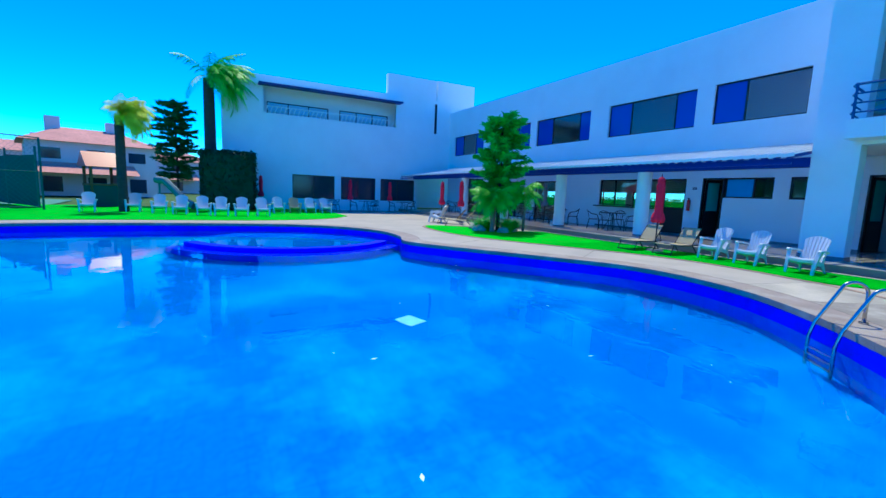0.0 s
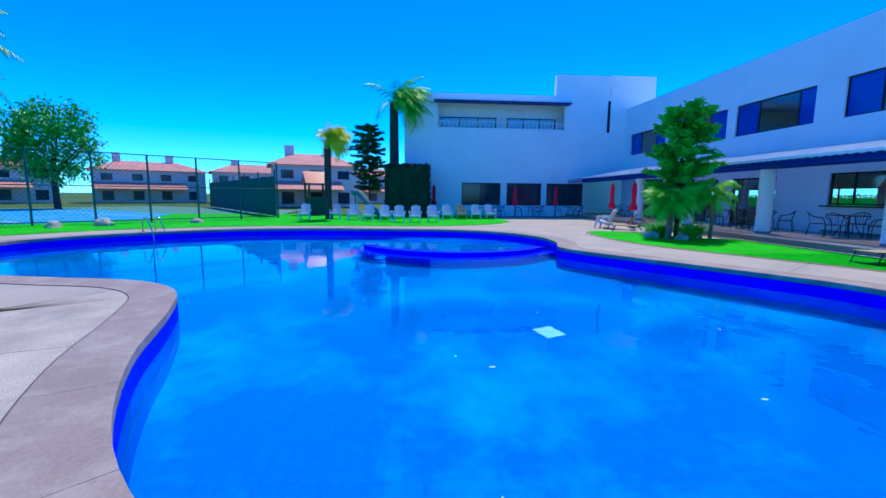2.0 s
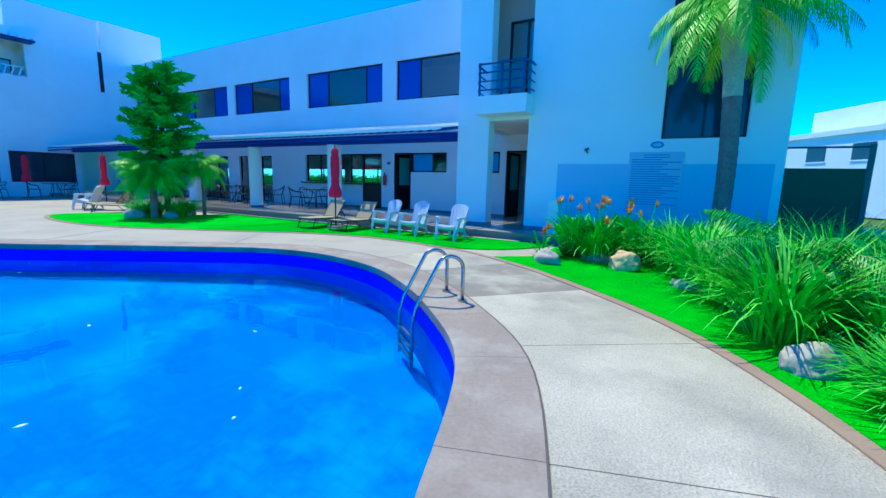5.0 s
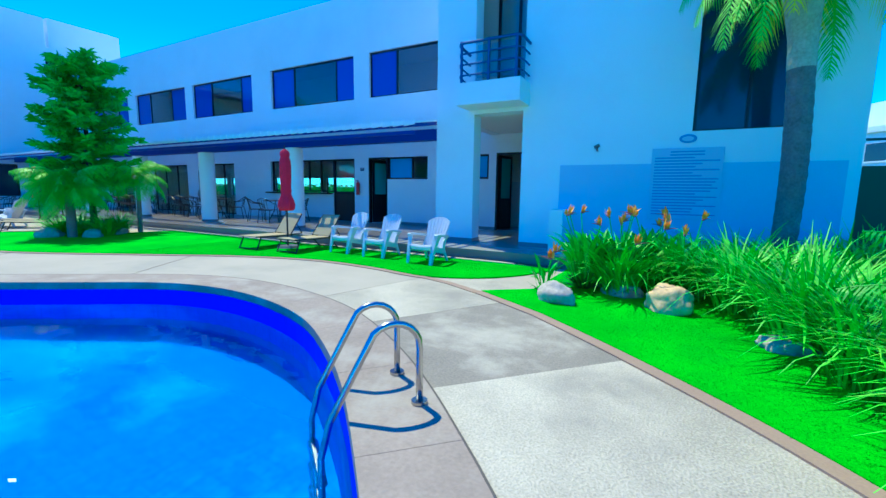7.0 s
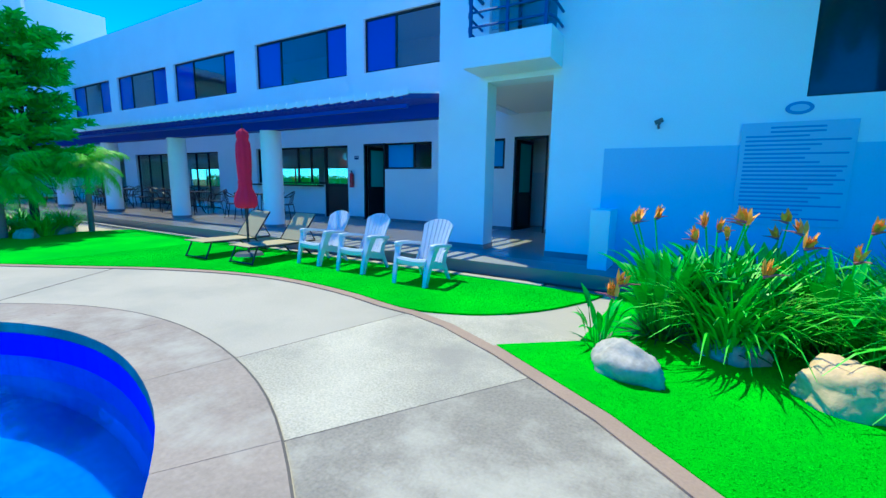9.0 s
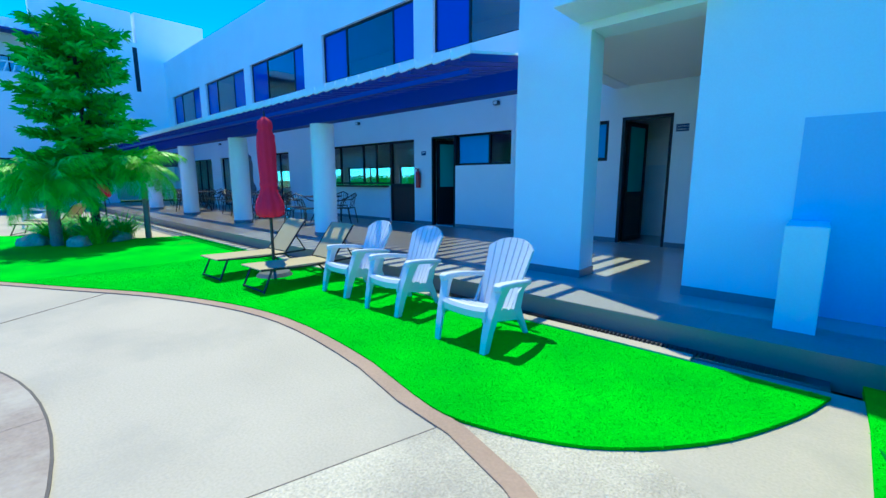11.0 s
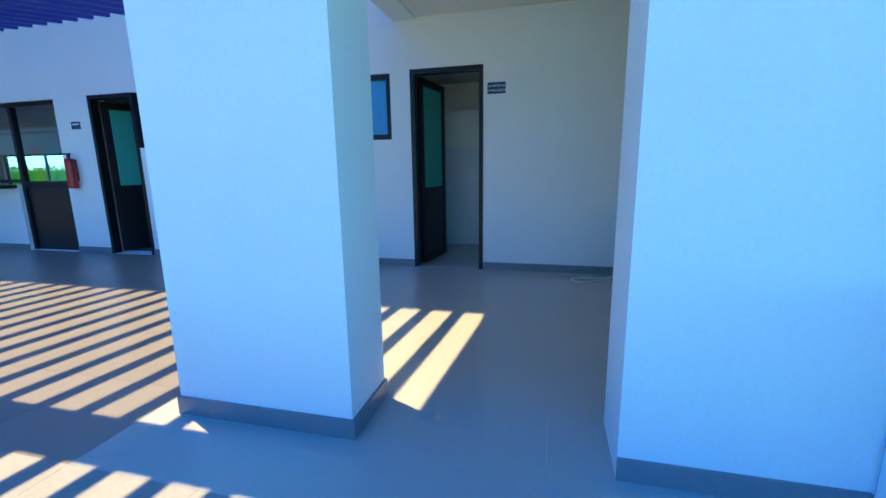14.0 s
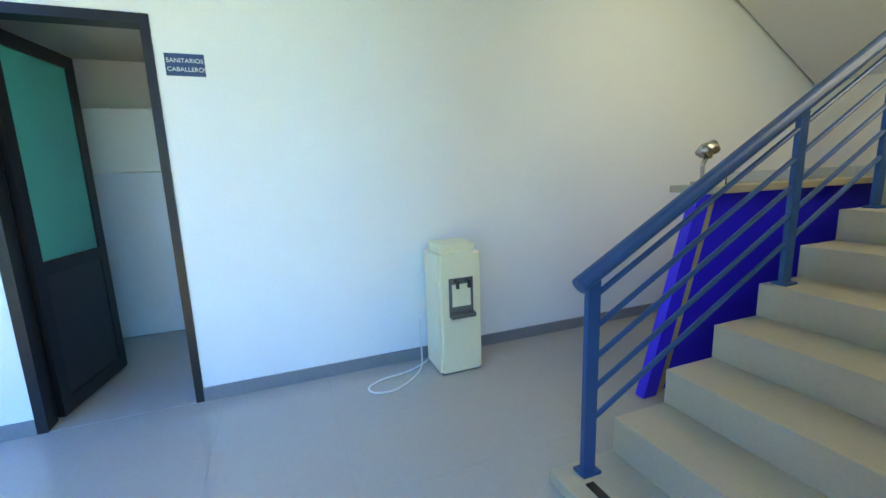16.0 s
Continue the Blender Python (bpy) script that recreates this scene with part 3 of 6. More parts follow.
LEAF = material("strap_leaf_green", (0.12, 0.60, 0.012), 0.5, vary=0.4, scale=3, fine=30, bump=0.05, island=0.8)
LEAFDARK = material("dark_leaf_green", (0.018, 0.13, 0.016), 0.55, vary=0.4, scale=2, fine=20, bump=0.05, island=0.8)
LEAFYELLOW = material("yellowing_frond", (0.80, 0.80, 0.015), 0.6, vary=0.3, scale=2, fine=20, bump=0.05, island=0.6)
LEAFPALM = material("palm_frond_green", (0.075, 0.40, 0.015), 0.5, vary=0.4, scale=2, fine=20, bump=0.05, island=0.8)
LEAFLIGHT = material("light_strap_leaf", (0.20, 0.62, 0.03), 0.5, vary=0.4, scale=3, fine=30, bump=0.05, island=0.8)
LEAFCONE = material("fresh_conifer_green", (0.11, 0.48, 0.010), 0.55, vary=0.4, scale=2, fine=20, bump=0.05, island=0.8)
LEAFBRIGHT = material("fresh_yellow_green_frond", (0.22, 0.62, 0.015), 0.5, vary=0.35, scale=2, fine=20, bump=0.05, island=0.8)
ORANGE = material("orange_petal", (0.95, 0.40, 0.04), 0.6, vary=0.25, scale=8, fine=40, bump=0.05, island=0.5)
BARK = material("ringed_palm_bark", (0.26, 0.18, 0.16), 0.9, vary=0.3, scale=6, fine=30, bump=0.6)
BARKMID = material("weathered_palm_bark", (0.17, 0.165, 0.16), 0.9, vary=0.35, scale=6, fine=30, bump=0.7)
SHAFT = material("pale_palm_crownshaft", (0.42, 0.42, 0.33), 0.8, vary=0.3, scale=7, fine=30, bump=0.4)
BARKDARK = material("dark_bark", (0.06, 0.05, 0.045), 0.9, vary=0.3, scale=6, fine=30, bump=0.5)
TERRA = material("terracotta_tile", (0.66, 0.29, 0.21), 0.85, vary=0.25, scale=0.6, fine=6, bump=0.5)
STUCCO = material("pinkish_stucco", (0.74, 0.66, 0.62), 0.85, vary=0.08, scale=0.4, fine=10, bump=0.1)
COURT = material("blue_court_surface", (0.04, 0.36, 0.62), 0.7, vary=0.08, scale=0.3, fine=10, bump=0.05)
COURTGREEN = material("green_court_surround", (0.10, 0.28, 0.17), 0.8, vary=0.1, scale=0.3, fine=10, bump=0.05)
SCREEN = material("teal_windscreen_cloth", (0.012, 0.075, 0.075), 0.85, vary=0.12, scale=0.6, fine=20, bump=0.1)
FENCEM = material("galvanised_green_post", (0.05, 0.12, 0.11), 0.5, 0.3, vary=0.1, scale=4, fine=40, bump=0.02)
WOOD = material("brown_timber", (0.20, 0.09, 0.035), 0.7, vary=0.25, scale=4, fine=40, bump=0.2)


def bevelled(x0, x1, y0, y1, z0, z1, b=0.006):
    return box(x0, x1, y0, y1, z0, z1, b)


def text_mesh(name, body, size, mat, m, parent, align="LEFT"):
    cu = bpy.data.curves.new(name, "FONT")
    cu.body, cu.size, cu.align_x, cu.extrude = body, size, align, 0.0015
    tmp = bpy.data.objects.new("tmp", cu)
    me = bpy.data.meshes.new_from_object(tmp)
    bpy.data.objects.remove(tmp)
    me.materials.clear()
    me.materials.append(mat)
    ob = new(name, me)
    ob.parent = parent
    ob.matrix_local = m
    return ob


# ---------------------------------------------------------------- lobby
lobby_door = thing("door_1", "open dark aluminium washroom door with frosted upper pane", "door", kind="structure")
dx0, dx1, dz = -0.71, 0.1, 2.38
bm = bmesh.new()
add_box(bm, dx0, dx0 + 0.05, FACE - 0.012, FACE + 0.1, FLOOR, dz)
add_box(bm, dx1 - 0.045, dx1, FACE - 0.012, FACE + 0.1, FLOOR, dz)
add_box(bm, dx0 + 0.05, dx1 - 0.045, FACE - 0.012, FACE + 0.1, dz - 0.05, dz)
part("door_frame", bm, DARKMETAL, lobby_door)
leaf = bmesh.new()
LW, LH = 0.70, 2.13
for a, b, c, d in ((0, 0.075, 0, LH), (LW - 0.075, LW, 0, LH), (0.075, LW - 0.075, 0, 0.09), (0.075, LW - 0.075, LH - 0.08, LH), (0.075, LW - 0.075, 0.82, 0.90)):
    add_box(leaf, a, b, -0.02, 0.02, c, d)
HINGE = pose(dx0 + 0.06, FACE + 0.12, FLOOR + 0.015, 0, 0, 81)
leaf_ob = part("door_leaf", leaf, DARKMETAL, lobby_door)
leaf_ob.matrix_local = HINGE
part("pane", box(0.075, LW - 0.075, -0.005, 0.005, 0.90, LH - 0.08), FROST, leaf_ob, "frosted greenish glass")
part("lower_panel", box(0.075, LW - 0.075, -0.008, 0.008, 0.09, 0.82), BLACKPANEL, leaf_ob, "black lower panel")
part("door_handle", add_tube(bmesh.new(), [(LW - 0.04, 0.02, 0.95), (LW - 0.04, 0.06, 0.95), (LW - 0.13, 0.065, 0.95)], 0.011, 8), BLACKPANEL, leaf_ob, "black lever handle")

door2 = thing("door_2", "dark aluminium washroom door standing ajar", "door", kind="structure")
bm = bmesh.new()
add_box(bm, -5.32, -5.27, FACE - 0.01, FACE + 0.1, FLOOR, 2.36)
add_box(bm, -4.6, -4.55, FACE - 0.01, FACE + 0.1, FLOOR, 2.36)
add_box(bm, -5.27, -4.6, FACE - 0.01, FACE + 0.1, 2.31, 2.36)
part("door_frame", bm, DARKMETAL, door2)
lf = part("door_leaf", box(0, 0.62, -0.02, 0.02, 0, 2.1), BLACKPANEL, door2)
lf.matrix_local = pose(-5.26, FACE + 0.12, FLOOR + 0.015, 0, 0, 70)
part("pane", box(0.08, 0.54, -0.026, -0.021, 0.95, 2.0), FROST, lf, "frosted glass")

bar_door = thing("door_6", "dark half glazed service door of the bar", "door", kind="structure")
bm = bmesh.new()
for a, b, c, d in ((-6.95, -6.89, FLOOR, 2.35), (-6.01, -5.95, FLOOR, 2.35), (-6.89, -6.01, 2.29, 2.35), (-6.89, -6.01, 1.12, 1.22)):
    add_box(bm, a, b, FACE + 0.05, FACE + 0.13, c, d)
part("door_frame", bm, DARKMETAL, bar_door)
part("lower_panel", box(-6.89, -6.01, FACE + 0.08, FACE + 0.11, FLOOR, 1.12), BLACKPANEL, bar_door)
p = part("pane", box(-6.89, -6.01, FACE + 0.085, FACE + 0.093, 1.22, 2.29), PANE, bar_door)
p.visible_shadow = False
counter = thing("bar_counter", "dark stone bar counter under the serving window", "counter")
part("worktop", bevelled(-10.3, -6.97, FACE - 0.22, FACE + 0.05, 1.12, 1.17), BLACKPANEL, counter)

w8 = window_unit("window_15", "washroom window with one blue frosted pane", "y", FACE + 0.03, -2.55, -0.945, 1.65, 2.36, (-1.82,), bar=0.06)
for o in w8.children:
    if o.name.startswith("pane") and o.data.vertices[0].co.x > -1.9:
        o.data.materials[0] = FROSTBLUE
w7 = bpy.data.objects["window_7"]
for o in w7.children:
    if o.name.startswith("pane") and o.data.vertices[0].co.x < -4.0:
        o.data.materials[0] = FROSTBLUE

# washroom behind the door
structure(part("threshold", box(dx0 + 0.05, dx1 - 0.045, FACE - 0.01, FACE + 0.24, FLOOR - 0.02, FLOOR + 0.004), LOBBYT), "grey tiled threshold of the washroom", "threshold")
structure(part("wall_washroom", box(-2.6, 1.2, 4.95, 5.05, FLOOR, 2.9), WALL_IN), "plain washroom rear wall", "wall")
structure(part("wall_washroom_side", box(0.5, 0.6, FACE + 0.222, 4.95, FLOOR, 2.9), WALL_IN), "plain washroom side wall", "wall")
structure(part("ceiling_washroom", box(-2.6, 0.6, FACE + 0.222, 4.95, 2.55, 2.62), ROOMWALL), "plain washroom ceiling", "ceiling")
PANELW = material("pale_blue_tile", (0.66, 0.72, 0.78), 0.3, vary=0.04, scale=3, fine=40, bump=0.02)
stall = thing("toilet_partition", "white washroom partition panel", "partition")
part("panel", bevelled(-0.9, 0.49, 4.66, 4.70, FLOOR, 1.60), PANELW, stall)
part("upper_panel", bevelled(-0.9, 0.49, 4.655, 4.70, 1.605, 2.12), WALL_IN, stall, "cream upper panel")

sign = thing("washroom_sign", "small navy sign plate with white lettering", "sign")
part("plate", bevelled(0.145, 0.335, FACE - 0.006, FACE - 0.001, 2.08, 2.195, 0.001), SIGNBLUE, sign)
for k, word in enumerate(("SANITARIOS", "CABALLEROS")):
    text_mesh("lettering", word, 0.032, SIGNTEXT, pose(0.152, FACE - 0.0075, 2.148 - 0.045 * k, 90, 0, 0), sign)
sign2 = thing("washroom_sign", "small navy sign plate with white lettering", "sign")
part("plate", bevelled(-5.68, -5.52, FACE - 0.006, FACE - 0.001, 1.93, 2.03, 0.001), SIGNBLUE, sign2)
part("lettering", box(-5.66, -5.54, FACE - 0.0085, FACE - 0.0065, 1.985, 2.005), SIGNTEXT, sign2)

# water dispenser
disp = thing("water_dispenser", "cream plastic water dispenser standing against the wall", "water dispenser", pose(1.69, 2.96, FLOOR, 0, 0, 0))
bm = bmesh.new()
add_box(bm, -0.15, 0.15, -0.15, 0.15, 0.015, 0.85)
bmesh.ops.bevel(bm, geom=[e for e in bm.edges if e.calc_length() < 0.5 and max(v.co.z for v in e.verts) > 0.8 and min(v.co.z for v in e.verts) > 0.8], offset=0.035, segments=4, affect="EDGES")
bmesh.ops.bevel(bm, geom=[e for e in bm.edges if e.calc_length() > 0.6], offset=0.02, segments=3, affect="EDGES")
part("body", bm, CREAM, disp)
part("top_lid", bevelled(-0.12, 0.12, -0.12, 0.13, 0.851, 0.875, 0.008), CREAM, disp)
part("tap_recess", bevelled(-0.085, 0.085, -0.156, -0.151, 0.40, 0.66, 0.002), GREYPL, disp, "grey tap recess")
part("back_plate", bevelled(-0.065, 0.065, -0.160, -0.1565, 0.47, 0.62, 0.001), CREAM, disp)
for x in (-0.04, 0.04):
    part("tap", add_tube(bmesh.new(), [(x, -0.16, 0.64), (x, -0.19, 0.645), (x, -0.195, 0.60)], 0.012, 8), BLACKPANEL, disp, "black tap")
part("drip_tray", bevelled(-0.085, 0.085, -0.20, -0.157, 0.40, 0.43, 0.004), GREYPL, disp)
part("base", bevelled(-0.14, 0.14, -0.14, 0.14, 0.0, 0.015, 0.002), GREYPL, disp)
cord = thing("power_cord", "white looped power cord on the floor", "cord")
cp = curve_through([(1.53, 3.08), (1.46, 3.02), (1.33, 2.96), (1.17, 2.93), (1.06, 2.86), (1.08, 2.78), (1.20, 2.76), (1.33, 2.84), (1.43, 2.95), (1.48, 3.05)], 5, False)
part("cable", add_tube(bmesh.new(), [(p.x, p.y, FLOOR + 0.008) for p in cp] + [(1.50, 3.12, FLOOR + 0.12), (1.50, 3.14, FLOOR + 0.30)], 0.006, 6), SIGNTEXT, cord)

# staircase
stairs = thing("staircase", "beige stone stairs rising along the front wall", "stairs", kind="structure")
part("plinth_step", bevelled(1.62, 6.0 - 0.12, 0.362, 1.73, FLOOR, FLOOR + 0.055, 0.003), STAIRSTONE, stairs)
part("grip_strip", bevelled(1.70, 1.74, 0.45, 1.60, FLOOR + 0.0552, FLOOR + 0.0592, 0.001), BLACKPANEL, stairs, "black grip strip")
RISE, GO, X0S = 0.168, 0.301, 1.955
for i in range(11):
    part("step", bevelled(X0S + GO * i, X0S + GO * (i + 1) + (0.6 if i == 10 else 0.02), 0.362, 1.72, 0.236 + RISE * i, 0.236 + RISE * (i + 1), 0.004), STAIRSTONE, stairs)
    part("riser_fill", box(X0S + GO * i + 0.05, X0S + GO * (i + 1), 0.40, 1.70, 0.236, 0.236 + RISE * i) if i else box(X0S + 0.1, X0S + GO, 0.40, 1.7, 0.234, 0.235), STAIRSTONE, stairs)
structure(part("wall_stair_end", box(5.75, 5.9, 0.36, FACE, FLOOR, TTOP - 0.4), WALL_IN), "plain wall at the stair landing", "wall")
rail = thing("stair_railing", "dark blue painted steel stair railing", "railing")
RY, SL = 1.66, RISE / GO


def along(x):
    return 1.08 + (x - 1.72) * SL


part("handrail", add_tube(bmesh.new(), [(1.69, RY, along(1.69)), (5.4, RY, along(5.4))], 0.034, 14), RAILBLUE, rail)
for k in range(5):
    z = -0.115 - 0.135 * k
    part("bar", add_tube(bmesh.new(), [(1.76, RY, along(1.76) + z + 0.02), (5.3, RY, along(5.3) + z + 0.02)], 0.012, 8), RAILBLUE, rail)
for x, base in ((1.76, FLOOR + 0.055), (2.95, 0.908), (3.66, 1.244), (4.5, 1.748)):
    bm = box(x - 0.03, x + 0.03, RY - 0.012, RY + 0.012, base, along(x) - 0.025)
    add_box(bm, x - 0.045, x + 0.045, RY - 0.035, RY + 0.035, base, base + 0.012)
    part("post", bm, RAILBLUE, rail)
desk = thing("reception_counter", "vivid blue reception counter behind the stairs", "counter")


def raked(x0, x1, lean, y0, y1, z0, z1, right=None):
    """Upright board whose left end leans by lean; its right end leans too, or stands plumb at right."""
    bm = box(x0, x1, y0, y1, z0, z1)
    for v in bm.verts:
        k = (v.co.z - z0) / (z1 - z0)
        v.co.x += lean * k if right is None or v.co.x < (x0 + x1) / 2 else 0
    return bm


part("front_panel", raked(2.68, 5.6, 0.33, 2.10, 2.15, FLOOR, 1.34, 5.6), COUNTERBLUE, desk)
part("end_board", raked(2.50, 2.60, 0.33, 2.06, 2.12, FLOOR, 1.34), COUNTERBLUE, desk)
part("end_trim", raked(2.603, 2.677, 0.33, 2.085, 2.13, FLOOR, 1.34), STAIRSTONE, desk, "pale upright trim")
part("worktop", bevelled(2.93, 5.65, 2.02, 2.34, 1.342, 1.385), STAIRSTONE, desk)
part("glass_screen", bevelled(3.1, 5.5, 2.10, 2.108, 1.386, 1.46, 0.001), PANE, desk, "low clear glass strip")
lampd = thing("desk_lamp", "small chrome desk lamp on the counter", "lamp", pose(3.05, 2.22, 1.386))
part("base", add_tube(bmesh.new(), [(0, 0, 0), (0, 0, 0.02)], 0.06, 16), STEEL, lampd)
part("stem", add_tube(bmesh.new(), [(0, 0, 0.02), (0, 0, 0.12), (0.03, 0, 0.17)], 0.012, 8), STEEL, lampd)
part("head", add_tube(bmesh.new(), [(0.0, 0, 0.18), (0.02, 0, 0.21), (0.07, 0, 0.23), (0.1, 0, 0.2)], 0.05, 12, 0.03), STEEL, lampd, smooth=True)

# ---------------------------------------------------------------- fixtures on the walls
ext = thing("fire_extinguisher", "red fire extinguisher on a wall bracket", "fire extinguisher", pose(-5.74, FACE - 0.075, 1.12))
part("cylinder", add_tube(bmesh.new(), [(0, 0, 0), (0, 0, 0.03), (0, 0, 0.36), (0, 0, 0.41)], 0.065, 16, 0.055), REDPAINT, ext, smooth=True)
part("valve", add_tube(bmesh.new(), [(0, 0, 0.41), (0, 0, 0.47)], 0.022, 10), BLACKPANEL, ext)
part("lever", bevelled(-0.015, 0.015, -0.09, 0.03, 0.465, 0.485, 0.003), BLACKPANEL, ext)
part("hose", add_tube(bmesh.new(), [(0.02, -0.02, 0.43), (0.08, -0.03, 0.40), (0.085, -0.03, 0.2), (0.075, -0.03, 0.06)], 0.01, 6), BLACKPANEL, ext, "black hose")
part("bracket", box(-0.03, 0.03, 0.062, 0.074, 0.1, 0.4), GREYPL, ext)


def spot(x, y, z, face=-1):
    s = thing("wall_light", "small dark wall spotlight", "wall light", pose(x, y, z), group="patio wall lights")
    part("box", bevelled(-0.06, 0.06, face * 0.10, 0, -0.035, 0.045, 0.006), GREYPL, s)
    part("lens", box(-0.045, 0.045, face * 0.103, face * 0.1005, -0.025, 0.03), SIGNTEXT, s)
    return s


for x in (-3.36, -8.23, -13.43, -18.5):
    spot(x, FACE - 0.001, 2.93)
tap = thing("wall_camera", "small grey bullet camera on the tower wall", "camera", pose(2.52, 0, 2.05))
part("arm", add_tube(bmesh.new(), [(0, 0, 0), (0, -0.08, 0.02), (0.02, -0.1, 0.06)], 0.016, 8), GREYPL, tap)
part("body", add_tube(bmesh.new(), [(-0.04, -0.12, 0.05), (0.05, -0.11, 0.09)], 0.03, 12), GREYPL, tap)
emblem = thing("wall_emblem", "small dark oval emblem above the rules board", "emblem", pose(3.95, -0.001, 2.2))
bm = add_tube(bmesh.new(), [(0, -0.02, 0), (0, 0, 0)], 0.13, 24)
bmesh.ops.scale(bm, vec=(1, 1, 0.55), verts=bm.verts)
part("plaque", bm, BOARDTEXT, emblem)
bm = add_tube(bmesh.new(), [(0, -0.024, 0), (0, -0.0205, 0)], 0.09, 24)
bmesh.ops.scale(bm, vec=(1, 1, 0.45), verts=bm.verts)
part("inset", bm, BOARD, emblem)
rules = thing("rules_board", "large pale blue board of pool rules, lettering faded", "sign board", pose(3.43, -0.013, 0.85))
part("board", bevelled(0, 1.05, -0.02, 0, 0, 1.2, 0.004), BOARD, rules)
random.seed(4)
for k in range(22):
    w = random.uniform(0.55, 0.95) if k % 3 else 0.95
    if k < 2:
        w = 0.5
    part("text_line", box(0.05 if k > 1 else 0.28, (0.05 if k > 1 else 0.28) + w, -0.0225, -0.0205, 1.14 - 0.05 * k - 0.012, 1.14 - 0.05 * k + 0.008), BOARDTEXT, rules)

# balcony railing
brail = thing("balcony_railing", "dark blue steel balcony railing with projecting bars", "railing")
for k in range(4):
    z = 3.52 + 0.2 * k
    r = 0.028 if k == 3 else 0.018
    part("bar", add_tube(bmesh.new(), [(-0.10, 0.0, z - 0.06), (-0.12, -0.42, z), (-0.05, -0.56, z), (1.12, -0.56, z), (1.18, -0.42, z), (1.17, 0.0, z)], r, 8), RAILBLUE, brail)
for x in (-0.02, 0.55, 1.1):
    part("post", box(x - 0.02, x + 0.02, -0.58, -0.54, 3.38, 4.15), RAILBLUE, brail)
part("infill_panel", box(0.3, 1.1, -0.53, -0.522, 3.45, 4.05), PANE, brail)
# the darker grey paints in the dimness behind the balcony opening
structure(part("wall_balcony_back", box(-0.6, 1.6, 1.2, 1.3, 3.2, 6.4), ROOMWALL), "wall behind the balcony, its dimness put into the paint", "wall")
window_unit("window_16", "dark framed balcony door", "y", 1.12, 0.05, 1.05, 3.45, 5.6, (0.55,))
window_unit("window_17", "tall dark tower window", "y", 0.2, 4.0, 5.5, 2.32, 7.2, (4.75,), pane=DARKGLASS)
light = bpy.data.lights.new("stair_window_light", "AREA")
light.shape, light.size, light.size_y, light.energy, light.color = "RECTANGLE", 1.4, 4.6, 15, (0.95, 0.97, 0.95)
wl_ob = new("stair_window_light", light)
wl_ob.matrix_world = look((4.75, 0.40, 4.8), (4.75, 3.0, 4.8))

# ---------------------------------------------------------------- pool ladder
ladder = thing("pool_ladder", "stainless steel pool ladder with arched handrails", "pool ladder")
IN = Vector((-0.60, -0.80, 0))
for f in (Vector((2.587, -6.235, 0)), Vector((2.235, -5.965, 0))):
    pts = [f + Vector((0, 0, z)) for z in (0.0, 0.2, 0.35)]
    for a in range(1, 9):
        th = math.radians(a * 17)
        pts.append(f + IN * (0.16 * (1 - math.cos(th))) + Vector((0, 0, 0.37 + 0.15 * math.sin(th))))
    pts += [f + IN * 0.38 + Vector((0, 0, 0.28)), f + IN * 0.53 + Vector((0, 0, 0.0)), f + IN * 0.58 + Vector((0, 0, -0.2)), f + IN * 0.58 + Vector((0, 0, -1.2))]
    part("handrail", add_tube(bmesh.new(), pts, 0.021, 12), STEEL, ladder, smooth=True)
    part("flange", add_tube(bmesh.new(), [f + Vector((0, 0, 0.009)), f + Vector((0, 0, 0.03))], 0.05, 16), STEEL, ladder)
for z in (-0.42, -0.70, -0.98):
    a, b = Vector((2.587, -6.235, z)) + IN * 0.58, Vector((2.235, -5.965, z)) + IN * 0.58
    part("tread", add_tube(bmesh.new(), [a, b], 0.035, 10), STEEL, ladder)
ladder2 = copy_thing(ladder, Matrix.Identity(4))
ladder2.matrix_world = pose(-12.0, -21.9, 0, 0, 0, 190) @ Matrix.Translation((-2.4, 6.1, 0))

# ---------------------------------------------------------------- garden furniture
def slab_between(bm, a, b, w, th):
    """Flat board of width w (across x) and thickness th from a to b."""
    a, b = Vector(a), Vector(b)
    d = (b - a).normalized()
    s = Vector((1, 0, 0))
    n = s.cross(d).normalized()
    vs = [bm.verts.new(p + s * (sx * w / 2) + n * (sn * th / 2)) for p in (a, b) for sx, sn in ((-1, -1), (1, -1), (1, 1), (-1, 1))]
    for f in ((3, 2, 1, 0), (4, 5, 6, 7), (0, 1, 5, 4), (1, 2, 6, 5), (2, 3, 7, 6), (3, 0, 4, 7)):
        bm.faces.new([vs[i] for i in f])
    return bm


def loft(bm, rows, cap=True):
    """Skin over rings of points of equal count."""
    rings = [[bm.verts.new(p) for p in r] for r in rows]
    n = len(rings[0])
    for a, b in zip(rings, rings[1:]):
        for k in range(n):
            bm.faces.new((a[k], a[(k + 1) % n], b[(k + 1) % n], b[k]))
    if cap:
        bm.faces.new(rings[0][::-1]), bm.faces.new(rings[-1])
    bmesh.ops.recalc_face_normals(bm, faces=bm.faces)
    return bm


